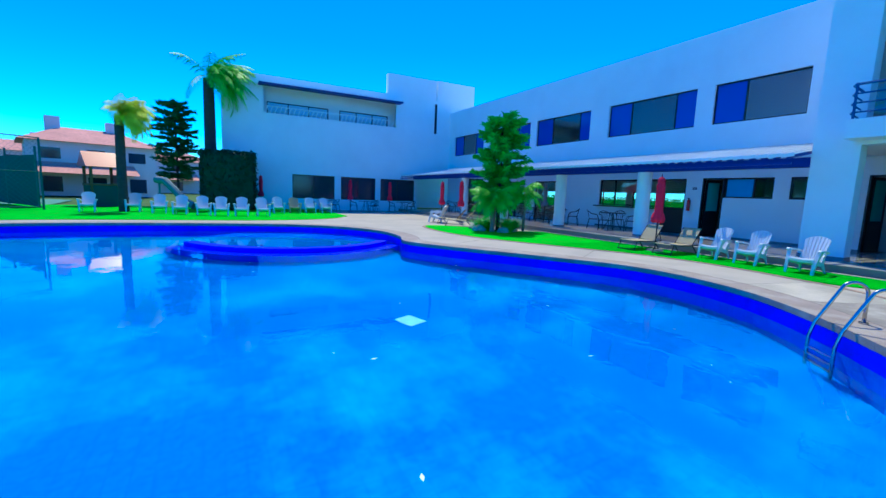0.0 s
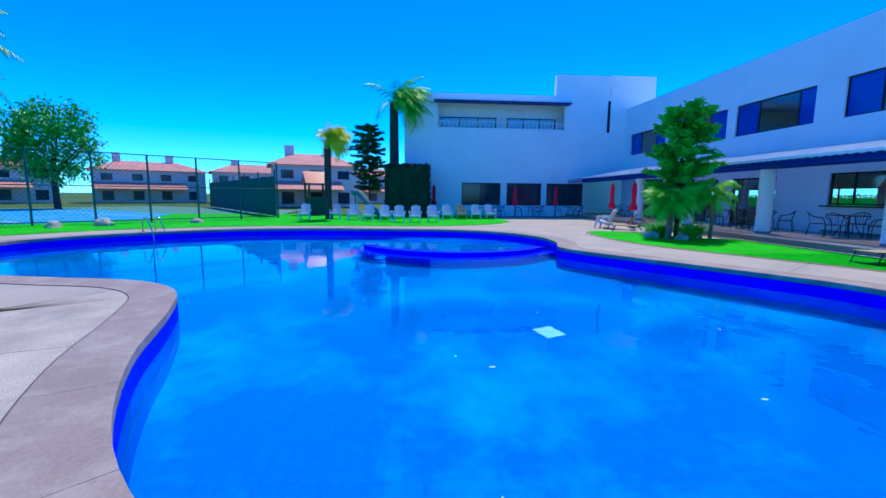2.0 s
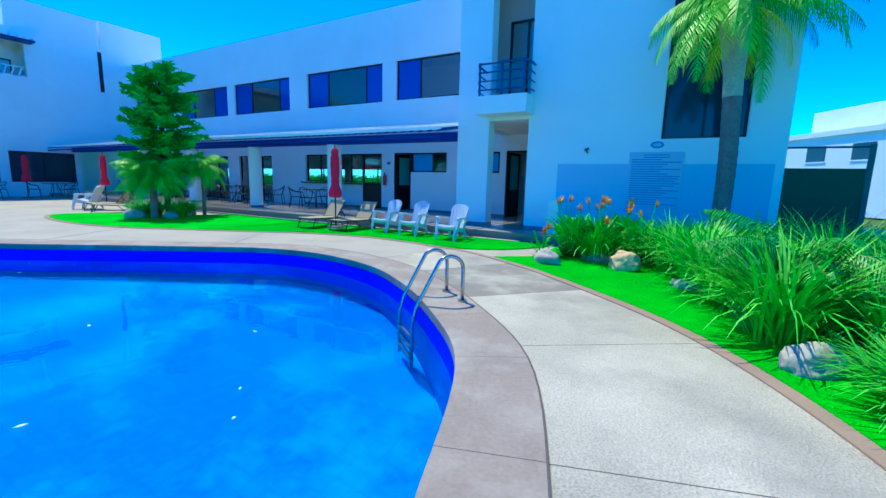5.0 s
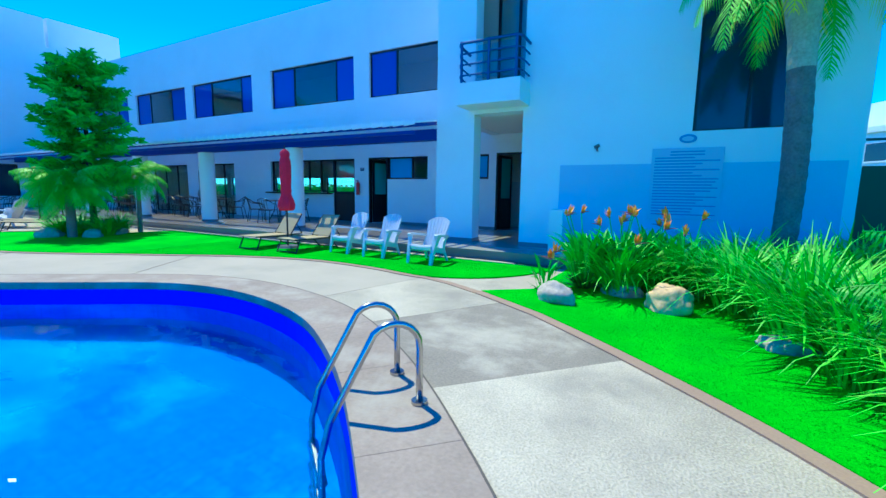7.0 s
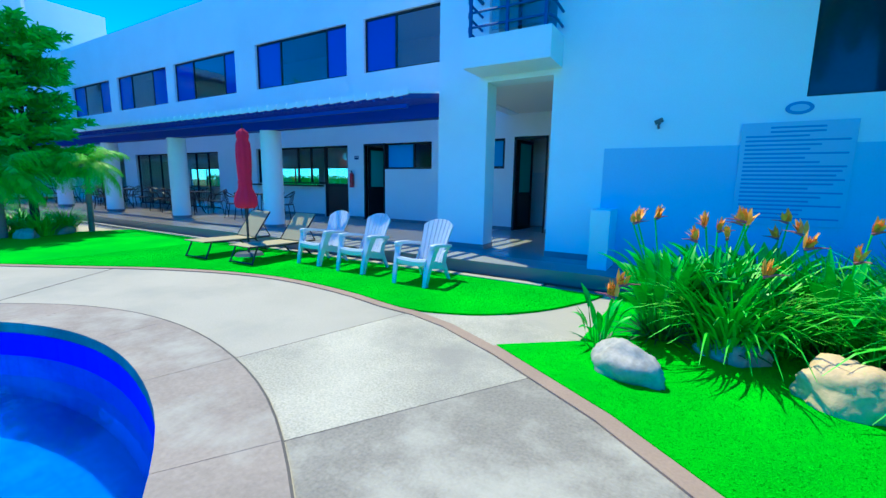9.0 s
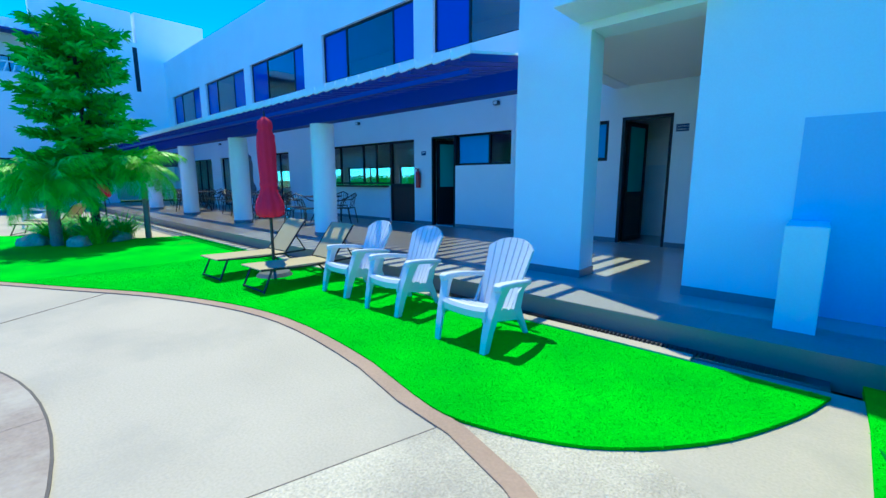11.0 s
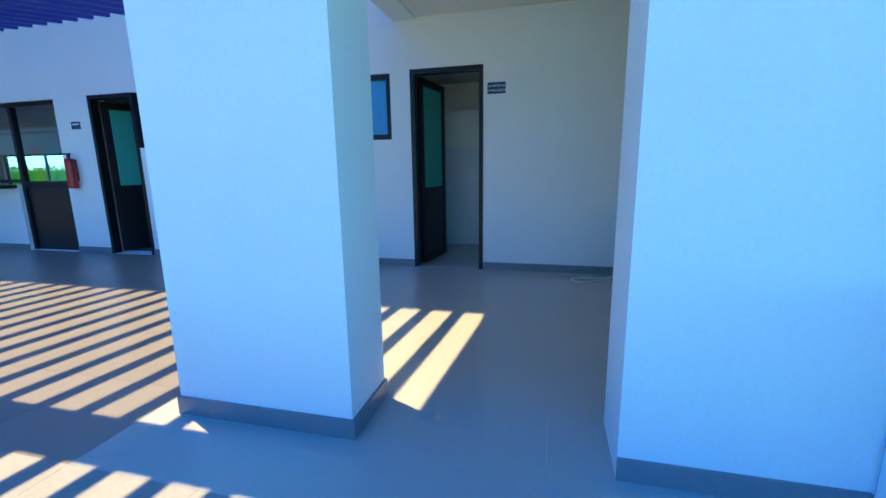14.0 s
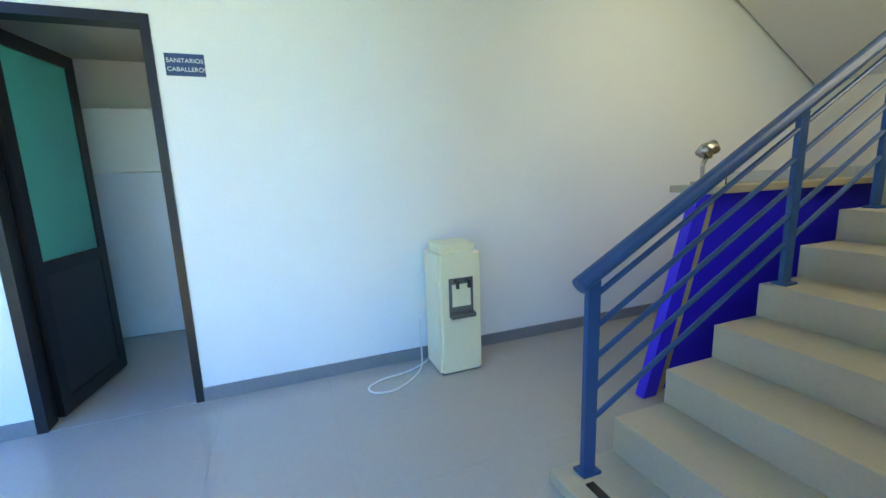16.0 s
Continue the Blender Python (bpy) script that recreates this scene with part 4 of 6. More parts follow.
def fluted_back():
    """Fan-shaped shell of seven broad flutes with narrow grooves between them and a rounded top."""
    us = [-1 + 2 * (i + f) / 7 for i in range(7) for f in (0.0, 0.09, 0.5, 0.91)] + [1.0]
    front, rear = [], []
    for u in us:
        groove = min(abs((u + 1) * 3.5 - round((u + 1) * 3.5)), 0.09) / 0.09
        top = 0.765 - 0.085 * abs(u) ** 2.6
        f, r = [], []
        for t in (0.0, 0.3, 0.65, 0.92, 1.0):
            z = 0.19 + (top - 0.19) * t
            half = 0.168 + 0.072 * min(1, (z - 0.19) / 0.5)
            y = 0.09 + 0.27 * (z - 0.19) / 0.55 - 0.035 * u * u
            f.append(Vector((u * half, y - 0.013 * groove, z - 0.012 * (1 - groove) * (t == 1.0))))
            r.append(Vector((u * half, y + 0.014, z - 0.006 * (t == 1.0))))
        front.append(f), rear.append(r)
    return loft(bmesh.new(), [f + r[::-1] for f, r in zip(front, rear)])


def grooved_seat():
    """Dished seat of five boards joined edge to edge, with a rolled front."""
    prof = [(-0.375, 0.235), (-0.385, 0.29), (-0.365, 0.318)]
    for i in range(5):
        y = -0.36 + 0.098 * i
        z = 0.322 - 0.026 * i
        prof += [(y + 0.010, z), (y + 0.047, z - 0.009), (y + 0.086, z - 0.022), (y + 0.089, z - 0.038), (y + 0.098, z - 0.039)]
    under = [(0.125, 0.15), (-0.36, 0.235)]
    return loft(bmesh.new(), [[(x, y, z + 0.014 * (x / 0.22) ** 2) for y, z in prof + under] for x in (-0.222, -0.11, 0, 0.11, 0.222)])


def adirondack(m, mat=None, label="white moulded plastic garden armchair on the lawn", group="white garden chairs"):
    """Fan-backed plastic armchair; it faces -y."""
    mat = mat or PLASTIC
    c = thing("garden_chair", label, "chair", m, group)
    part("seat", grooved_seat(), mat, c).location.y = 0.03
    part("backrest", fluted_back(), mat, c)
    ring = lambda x, y, z, hx, hy: [(x - hx, y - hy, z), (x + hx, y - hy, z), (x + hx, y + hy, z), (x - hx, y + hy, z)]
    for s in (-1, 1):
        rows = []
        for y, x, h, z in ((-0.300, 0.285, 0.026, 0.482), (-0.290, 0.285, 0.040, 0.490), (-0.25, 0.286, 0.047, 0.495), (-0.08, 0.286, 0.043, 0.485), (0.08, 0.275, 0.036, 0.465), (0.18, 0.255, 0.03, 0.450), (0.265, 0.225, 0.022, 0.44)):
            rows.append([(s * x - h, y, z - 0.002), (s * x - h + 0.008, y, z + 0.012), (s * x + h - 0.008, y, z + 0.012), (s * x + h, y, z - 0.002), (s * x + h - 0.004, y, z - 0.026), (s * x - h + 0.004, y, z - 0.026)])
        part("armrest", loft(bmesh.new(), rows), mat, c)
        leg = part("front_leg", loft(bmesh.new(), [ring(s * 0.240, -0.400, 0.0, 0.024, 0.011), ring(s * 0.244, -0.378, 0.12, 0.030, 0.012), ring(s * 0.250, -0.340, 0.26, 0.036, 0.013), ring(s * 0.266, -0.285, 0.40, 0.038, 0.014), ring(s * 0.278, -0.262, 0.468, 0.044, 0.014)]), mat, c)
        part("leg_flange", loft(bmesh.new(), [ring(s * 0.260, -0.376, 0.0, 0.006, 0.024), ring(s * 0.266, -0.340, 0.14, 0.006, 0.034), ring(s * 0.276, -0.290, 0.28, 0.007, 0.046), ring(s * 0.292, -0.238, 0.40, 0.007, 0.05), ring(s * 0.304, -0.205, 0.468, 0.008, 0.066)]), mat, leg)
        part("rear_leg", loft(bmesh.new(), [ring(s * 0.226, 0.225, 0.0, 0.016, 0.020), ring(s * 0.212, 0.165, 0.12, 0.015, 0.034), ring(s * 0.204, 0.10, 0.23, 0.013, 0.055), ring(s * 0.20, 0.16, 0.36, 0.012, 0.045), ring(s * 0.222, 0.245, 0.445, 0.012, 0.034)]), mat, c)
        part("side_panel", slab_between(bmesh.new(), (s * 0.224, -0.37, 0.27), (s * 0.206, 0.16, 0.17), 0.016, 0.085), mat, c)
    return c


LAWNZ = 0.022
chair = adirondack(pose(0.055, -1.81, LAWNZ, 0, 0, -1) @ Matrix.Diagonal((0.96, 0.98, 1.02, 1)))
copy_thing(chair, pose(-1.07, -1.68, LAWNZ, 0, 0, 1) @ Matrix.Diagonal((0.96, 0.98, 1.02, 1)))
copy_thing(chair, pose(-1.96, -1.61, LAWNZ, 0, 0, -2) @ Matrix.Diagonal((0.96, 0.98, 1.02, 1)))
# chairs by the far end of the pool look over the water
for x, y, a in ((-19.8, -18.1, 95), (-20.4, -16.5, 88), (-19.4, -15.4, 92), (-18.7, -14.5, 85), (-18.2, -13.6, 96), (-17.7, -12.85, 90), (-17.8, -12.0, 86), (-17.9, -11.1, 94),
                (-20.4, -10.1, 92), (-21.0, -8.3, 88), (-21.2, -7.4, 95)):
    o = copy_thing(chair, pose(x, y, LAWNZ, 0, 0, a) @ Matrix.Scale(1.12, 4))
    o["label"] = "white moulded plastic garden armchair facing the pool"
adirondack(pose(-20.7, -9.2, LAWNZ, 0, 0, 90) @ Matrix.Scale(1.12, 4), SLING, "beige plastic garden armchair among white ones", "garden chairs at the pool end")


def lounger(m, label):
    """Sling sun lounger with raised back; its foot points to -y."""
    l = thing("sun_lounger", label, "sun lounger", m, "sun loungers")
    for s in (-1, 1):
        part("side_rail", add_tube(bmesh.new(), [(s * 0.26, -0.82, 0.27), (s * 0.26, -0.3, 0.24), (s * 0.26, 0.42, 0.25)], 0.014, 8), IRON, l)
        part("front_leg", add_tube(bmesh.new(), [(s * 0.26, -0.70, 0.26), (s * 0.27, -0.82, 0.0)], 0.013, 8), IRON, l)
        part("rear_leg", add_tube(bmesh.new(), [(s * 0.26, 0.10, 0.24), (s * 0.27, 0.34, 0.0)], 0.013, 8), IRON, l)
        part("back_rail", add_tube(bmesh.new(), [(s * 0.25, 0.12, 0.26), (s * 0.25, 0.46, 0.69)], 0.013, 8), IRON, l)
        part("back_strut", add_tube(bmesh.new(), [(s * 0.25, 0.30, 0.48), (s * 0.25, 0.44, 0.25)], 0.009, 6), IRON, l)
    part("seat_sling", slab_between(bmesh.new(), (0, -0.84, 0.275), (0, 0.12, 0.25), 0.50, 0.012), SLING, l, "beige woven sling")
    part("back_sling", slab_between(bmesh.new(), (0, 0.13, 0.27), (0, 0.465, 0.70), 0.48, 0.012), SLING, l, "beige woven sling")
    part("cross_bar", add_tube(bmesh.new(), [(-0.27, -0.82, 0.02), (0.27, -0.82, 0.02)], 0.011, 6), IRON, l)
    part("rear_cross_bar", add_tube(bmesh.new(), [(-0.27, 0.34, 0.02), (0.27, 0.34, 0.02)], 0.011, 6), IRON, l)
    return l


lo = lounger(pose(-2.86, -1.70, LAWNZ, 0, 0, 0), "beige sling sun lounger with raised back on the lawn")
copy_thing(lo, pose(-3.92, -1.80, LAWNZ, 0, 0, 2))
for x, y, a in ((-13.2, -3.0, -40), (-11.9, -3.3, -30)):
    copy_thing(lo, pose(x, y, 0.022 if x > -12.2 else 0.001, 0, 0, a))
wl = adirondack(pose(-14.3, -3.3, 0.001, 0, 0, -50) @ Matrix.Scale(1.12, 4), None, "white plastic garden armchair on the plaza", "white garden chairs")


def umbrella(m, h=2.12, label="closed red patio umbrella tied round its pole"):
    u = thing("patio_umbrella", label, "umbrella", m, "closed red umbrellas")
    part("base_plate", add_tube(bmesh.new(), [(0, 0, 0), (0, 0, 0.05)], 0.24, 24, 0.2), GREYPL, u)
    part("pole", add_tube(bmesh.new(), [(0, 0, 0.05), (0, 0, h - 0.05)], 0.02, 10), IRON, u)
    bm = bmesh.new()
    prof = [(0.80, 0.12), (0.83, 0.155), (0.92, 0.165), (1.02, 0.14), (1.12, 0.10), (1.22, 0.092), (1.45, 0.10), (1.7, 0.105), (1.85, 0.10), (1.93, 0.075), (1.95, 0.09), (2.03, 0.08), (2.09, 0.02)]
    n, rows = 32, []
    for z, r in prof:
        rows.append([bm.verts.new((rr * math.cos(a), rr * math.sin(a), z * h / 2.12)) for k in range(n)
                     for a in (2 * math.pi * k / n,) for rr in (r * (1 + 0.16 * math.cos(8 * a + 3 * z)),)])
    for a, b in zip(rows, rows[1:]):
        for k in range(n):
            bm.faces.new((a[k], a[(k + 1) % n], b[(k + 1) % n], b[k]))
    part("canopy", bm, CANVAS, u, "furled red canvas", smooth=True)
    part("strap", add_tube(bmesh.new(), [(0, 0, 1.2 * h / 2.12), (0, 0, 1.25 * h / 2.12)], 0.112, 20), CANVAS, u)
    part("finial", add_tube(bmesh.new(), [(0, 0, h - 0.05), (0, 0, h + 0.05)], 0.018, 8, 0.008), IRON, u)
    return u


um = umbrella(pose(-3.44, -1.97, LAWNZ))
for x, y, z in ((-17.0, -1.75, 0.001), (-14.6, -1.9, 0.001), (-24.6, -10.6, 0.022), (-23.6, -5.2, 0.001), (-23.6, -2.4, 0.001)):
    copy_thing(um, pose(x, y, z, 0, 0, x * 17))
GREYCANVAS = material("grey_canvas", (0.20, 0.21, 0.24), 0.8, vary=0.15, scale=4, fine=90, bump=0.2)
gu = umbrella(pose(-12.2, 1.6, FLOOR), 2.0, "closed grey patio umbrella among the tables")
for o in gu.children:
    if o.name.startswith(("canopy", "strap")):
        o.data.materials[0] = GREYCANVAS
        o["label"] = "furled grey canvas"


def iron_chair(m):
    """Curved-back wrought iron patio chair facing -y."""
    c = thing("patio_chair", "dark wrought iron patio chair with curved arms", "chair", m, "patio chairs")
    part("seat", box(-0.21, 0.21, -0.2, 0.2, 0.40, 0.425, 0.008), IRON, c)
    back = [(-0.25, -0.12, 0.60), (-0.26, 0.1, 0.63), (-0.18, 0.26, 0.74), (0, 0.3, 0.80), (0.18, 0.26, 0.74), (0.26, 0.1, 0.63), (0.25, -0.12, 0.60)]
    part("back_rail", add_tube(bmesh.new(), back, 0.014, 8), IRON, c)
    for x in (-0.12, -0.04, 0.04, 0.12):
        part("spindle", add_tube(bmesh.new(), [(x, 0.19, 0.42), (x, 0.28 - abs(x) * 0.15, 0.78 - abs(x) * 0.3)], 0.007, 6), IRON, c)
    for sx in (-1, 1):
        part("front_leg", add_tube(bmesh.new(), [(sx * 0.25, -0.12, 0.6), (sx * 0.22, -0.2, 0.4), (sx * 0.23, -0.22, 0)], 0.012, 8), IRON, c)
        part("rear_leg", add_tube(bmesh.new(), [(sx * 0.19, 0.19, 0.42), (sx * 0.21, 0.26, 0)], 0.012, 8), IRON, c)
    return c


def iron_table(m):
    t = thing("patio_table", "round dark iron patio table", "table", m, "patio tables")
    part("tabletop", add_tube(bmesh.new(), [(0, 0, 0.69), (0, 0, 0.71)], 0.5, 32), IRON, t)
    part("rim", add_tube(bmesh.new(), [(0.5 * math.cos(a), 0.5 * math.sin(a), 0.70) for a in (math.pi * 2 * k / 24 for k in range(25))], 0.014, 6), IRON, t)
    for k in range(4):
        a = math.pi / 4 + k * math.pi / 2
        part("leg", add_tube(bmesh.new(), [(0.12 * math.cos(a), 0.12 * math.sin(a), 0.69), (0.18 * math.cos(a), 0.18 * math.sin(a), 0.35), (0.36 * math.cos(a), 0.36 * math.sin(a), 0)], 0.014, 8), IRON, t)
    return t


ic, it = iron_chair(pose(-7.3, 1.9, FLOOR, 0, 0, -60)), iron_table(pose(-8.1, 1.75, FLOOR))
random.seed(7)
for tx, ty in ((-8.1, 1.75), (-11.0, 1.3), (-13.3, 2.0), (-15.6, 1.2), (-18.2, 1.9), (-20.8, 1.4)):
    if tx != -8.1:
        copy_thing(it, pose(tx, ty, FLOOR))
    for k in range(4):
        a = k * 90 + random.uniform(15, 60)
        if tx == -8.1 and k == 0:
            continue
        copy_thing(ic, pose(tx + 0.78 * math.cos(radians(a)), ty + 0.72 * math.sin(radians(a)), FLOOR, 0, 0, a - 90))
for ty in (-6.8, -4.0, -1.2):
    copy_thing(it, pose(-24.0, ty, 0.001))
    for a in (20, 110, 250):
        copy_thing(ic, pose(-24.0 + 0.8 * math.cos(radians(a)), ty + 0.8 * math.sin(radians(a)), 0.001, 0, 0, a - 90))
tv = thing("wall_television", "black flat television on a bracket under the canopy", "television", pose(-17.2, 0.6, 2.1, -8, 0, 40))
part("screen", box(-0.45, 0.45, -0.03, 0.0, -0.27, 0.27, 0.008), BLACKPANEL, tv)
part("bracket", add_tube(bmesh.new(), [(0, 0.0, 0), (0, 0.12, 0.0), (0, 0.14, 0.36)], 0.02, 8), IRON, tv)


# ---------------------------------------------------------------- plants and stones
def boulder(m, mat, size, seed, label):
    bm = bmesh.new()
    bmesh.ops.create_icosphere(bm, subdivisions=4, radius=1.0)
    for v in bm.verts:
        p = v.co * 1.3 + Vector((seed * 7.1, seed * 3.3, 0))
        v.co *= 1 + 0.26 * noise.noise(p) + 0.10 * noise.noise(p * 3.1) + 0.04 * noise.noise(p * 8)
        v.co.z = max(v.co.z, -0.35)
        v.co = Vector((v.co.x * size[0], v.co.y * size[1], (v.co.z + 0.35) * size[2]))
    o = part("boulder", bm, mat, smooth=True)
    o.matrix_world = m
    return tagged(o, label, "rock", "garden boulders")


boulder(pose(2.70, -3.42, 0.0, 0, 0, -24), ROCK, (0.25, 0.145, 0.175), 1, "pale grey boulder at the lawn edge")
boulder(pose(3.88, -3.2, 0.0, 0, 0, -20), ROCKTAN, (0.24, 0.18, 0.23), 2, "rounded tan boulder on the lawn")
boulder(pose(5.53, -6.38, 0.0, 0, 0, 40), ROCK, (0.24, 0.16, 0.16), 3, "pale grey boulder beside the deck")
boulder(pose(3.35, -2.7, 0.0), ROCK, (0.22, 0.15, 0.13), 4, "small pale rock under the leaves")
boulder(pose(4.75, -4.0, 0.0), ROCK, (0.2, 0.14, 0.10), 5, "small pale rock under the leaves")
boulder(pose(-0.75, -17.78, 0.02, 0, 0, 70), ROCKDARK, (0.42, 0.30, 0.30), 6, "dark reddish boulder on the lawn island")
for i, (x, y, s) in enumerate(((-1.41, -19.25, 0.3), (-0.94, -19.82, 0.3), (-12.4, -28.3, 0.4), (-11.4, -28.5, 0.35), (-13.6, -26.4, 0.35), (-14.6, -25.2, 0.4), (-16.6, -22.4, 0.3), (-8.95, -3.3, 0.28), (-9.7, -3.9, 0.3), (-10.6, -3.5, 0.32), (-9.3, -2.6, 0.3))):
    boulder(pose(x, y, 0.0, 0, 0, i * 50), ROCK, (s, s * 0.7, s * 0.6), 10 + i, "pale garden boulder on the grass")


def blade(bm, base, yaw, length, lean, width, bend, seg=4, fold=0.0):
    """One arching leaf."""
    d = Vector((math.cos(yaw), math.sin(yaw), 0))
    s = Vector((-d.y, d.x, 0))
    rows, p, ang = [], Vector(base), lean
    for i in range(seg + 1):
        t = i / seg
        w = width * (0.6 + 0.9 * t if t < 0.45 else 1.0 * (1 - t) / 0.55) + 0.0015
        rows.append((bm.verts.new(p - s * w + Vector((0, 0, fold * w))), bm.verts.new(p + s * w + Vector((0, 0, fold * w)))))
        p = p + (d * math.sin(ang) + Vector((0, 0, math.cos(ang)))) * (length / seg)
        ang += bend / seg
    for a, b in zip(rows, rows[1:]):
        bm.faces.new((a[0], a[1], b[1], b[0]))


def clump_mesh(n, length, width, spread, bend, rnd):
    bm = bmesh.new()
    for _ in range(n):
        r, a = rnd.uniform(0, spread), rnd.uniform(0, 6.283)
        blade(bm, (r * math.cos(a), r * math.sin(a), 0), a + rnd.uniform(-0.7, 0.7), length * rnd.uniform(0.6, 1.15), rnd.uniform(0.05, 0.55), width * rnd.uniform(0.7, 1.2), bend * rnd.uniform(0.5, 1.3), 5)
    return bm


def mesh_of(bm, mat):
    me = bpy.data.meshes.new("leaves")
    bm.to_mesh(me)
    bm.free()
    me.materials.append(mat)
    return me


rnd = random.Random(11)
strap = [(mesh_of(clump_mesh(170, 0.88, 0.011, 0.22, 1.8, rnd), LEAF), mesh_of(clump_mesh(90, 0.86, 0.011, 0.14, 1.3, rnd), LEAFLIGHT)) for _ in range(4)]


def strap_plant(name, label, m, group, i):
    o = thing(name, label, "plant", m, group)
    for nm, me in zip(("outer_leaves", "inner_leaves"), strap[i % 4]):
        c = new(nm, me)
        c.parent = o
    return o


bed = []
random.seed(5)
while len(bed) < 78:
    x, y = random.uniform(3.0, 9.0), random.uniform(-6.6, -0.9)
    edge = 4.35 + max(0, (-y - 3.0)) * 0.38
    if x < (edge if y < -2.8 else 3.3 + (y + 2.8) * 0.05) or (x - 5.11) ** 2 + (y + 1.2) ** 2 < 0.08:
        continue
    if (x - 3.9) ** 2 + (y + 3.15) ** 2 < 0.5 or (x - 4.15) ** 2 + (y + 3.6) ** 2 < 0.35:
        continue
    if any((x - a) ** 2 + (y - b) ** 2 < 0.14 for a, b in bed):
        continue
    bed.append((x, y))
for i, (x, y) in enumerate(bed):
    k = random.uniform(0.75, 1.05)
    k *= 1.18 if x > 4.2 else 1.0
    strap_plant("strap_leaf_plant", "bushy green strap-leaved plant in the bed",
                pose(x, y, 0.02, 0, 0, random.uniform(0, 360)) @ Matrix.Diagonal((k, k, k * random.uniform(0.85, 1.1), 1)), "strap-leaved plants in the bed", i)


BEAK = material("pinkish_flower_beak", (0.42, 0.10, 0.12), 0.6, vary=0.2, scale=8, fine=40, bump=0.05)
PADDLE = material("broad_leaf_green", (0.07, 0.50, 0.015), 0.42, vary=0.4, scale=4, fine=30, bump=0.05, island=0.8)


def paddle(bm, base, yaw, stalk, length, lean, width, bend, r):
    """Leaf on a stalk: the blade is long, oval and folded along its rib."""
    d = Vector((math.cos(yaw), math.sin(yaw), 0))
    s = Vector((-d.y, d.x, 0))
    p, ang, left, mid, right = Vector(base), lean, [], [], []
    for i in range(11):
        t = i / 10
        w = 0.006 if t < 0.3 else max(0.002, width * math.sin(math.pi * min(1.0, (t - 0.3) / 0.7) ** 0.85))
        n = d * math.cos(ang) - Vector((0, 0, math.sin(ang)))
        fold = n * (-0.45 * w)
        left.append(bm.verts.new(p - s * w + fold)), mid.append(bm.verts.new(p)), right.append(bm.verts.new(p + s * w + fold))
        step = (stalk / 3 if t < 0.3 else length / 7)
        p = p + (d * math.sin(ang) + Vector((0, 0, math.cos(ang)))) * step
        ang += bend * (0.03 if t < 0.3 else 0.13)
    for k in range(10):
        bm.faces.new((left[k], mid[k], mid[k + 1], left[k + 1]))
        bm.faces.new((mid[k], right[k], right[k + 1], mid[k + 1]))


def paradise(m, seed, n=26, flowers=5, size=1.0):
    """Bird of paradise plant: oval leaves on stalks and orange flowers on taller stems."""
    r = random.Random(seed)
    pl = thing("bird_of_paradise", "bird of paradise plant with orange flowers", "plant", m, "bird of paradise plants")
    bm = bmesh.new()
    for _ in range(n):
        a = r.uniform(0, 6.283)
        q = r.uniform(0.02, 0.16) * size
        paddle(bm, (q * math.cos(a), q * math.sin(a), 0), a + r.uniform(-0.6, 0.6), r.uniform(0.18, 0.5) * size, r.uniform(0.28, 0.46) * size,
               r.uniform(0.02, 0.55), r.uniform(0.030, 0.055) * size, r.uniform(0.2, 1.5), r)
    part("foliage", bm, PADDLE, pl, smooth=True)
    # lower leaves: darker green paints in the shade beneath the foliage
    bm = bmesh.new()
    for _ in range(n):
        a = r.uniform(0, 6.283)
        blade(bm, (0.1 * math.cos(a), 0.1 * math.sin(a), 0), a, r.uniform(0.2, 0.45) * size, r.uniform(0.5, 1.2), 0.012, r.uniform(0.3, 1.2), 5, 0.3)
    part("lower_leaves", bm, LEAFDARK, pl, "lower leaves, shade painted in as darker green")
    for _ in range(flowers):
        a, h = r.uniform(0, 6.283), r.uniform(0.78, 1.06) * size
        top = Vector((0.30 * math.cos(a) * size, 0.26 * math.sin(a) * size, h))
        st = part("flower_stalk", add_tube(bmesh.new(), [(0.06 * math.cos(a), 0.06 * math.sin(a), 0), top * 0.55 + Vector((0, 0, 0.08)), top], 0.007, 6), LEAF, pl)
        yaw = r.uniform(0, 6.283)
        bm = bmesh.new()
        for _k in range(13):
            blade(bm, top + Vector((math.cos(yaw), math.sin(yaw), 0)) * r.uniform(-0.01, 0.05), yaw + r.gauss(0, 0.7), r.uniform(0.07, 0.14), r.uniform(-0.35, 0.75), 0.017, 0.35, 5, 0.5)
        part("flower", bm, ORANGE, st, "orange petals")
        tip = top + Vector((math.cos(yaw), math.sin(yaw), 0.12)) * 0.15
        part("beak", add_tube(bmesh.new(), [top - Vector((0, 0, 0.01)), top.lerp(tip, 0.5) + Vector((0, 0, 0.005)), tip], 0.013, 6, 0.002), BEAK, st, "pinkish pointed sheath")
    return pl


for i, (x, y, n, f, k) in enumerate(((2.86, -2.50, 90, 4, 0.95), (3.22, -2.1, 90, 4, 1.0), (3.62, -1.8, 70, 4, 1.0), (2.45, -2.98, 16, 2, 0.55), (4.0, -2.3, 50, 3, 0.95), (3.3, -2.6, 40, 2, 0.85))):
    paradise(pose(x, y, 0.02, 0, 0, i * 70), 20 + i, n, f, k)


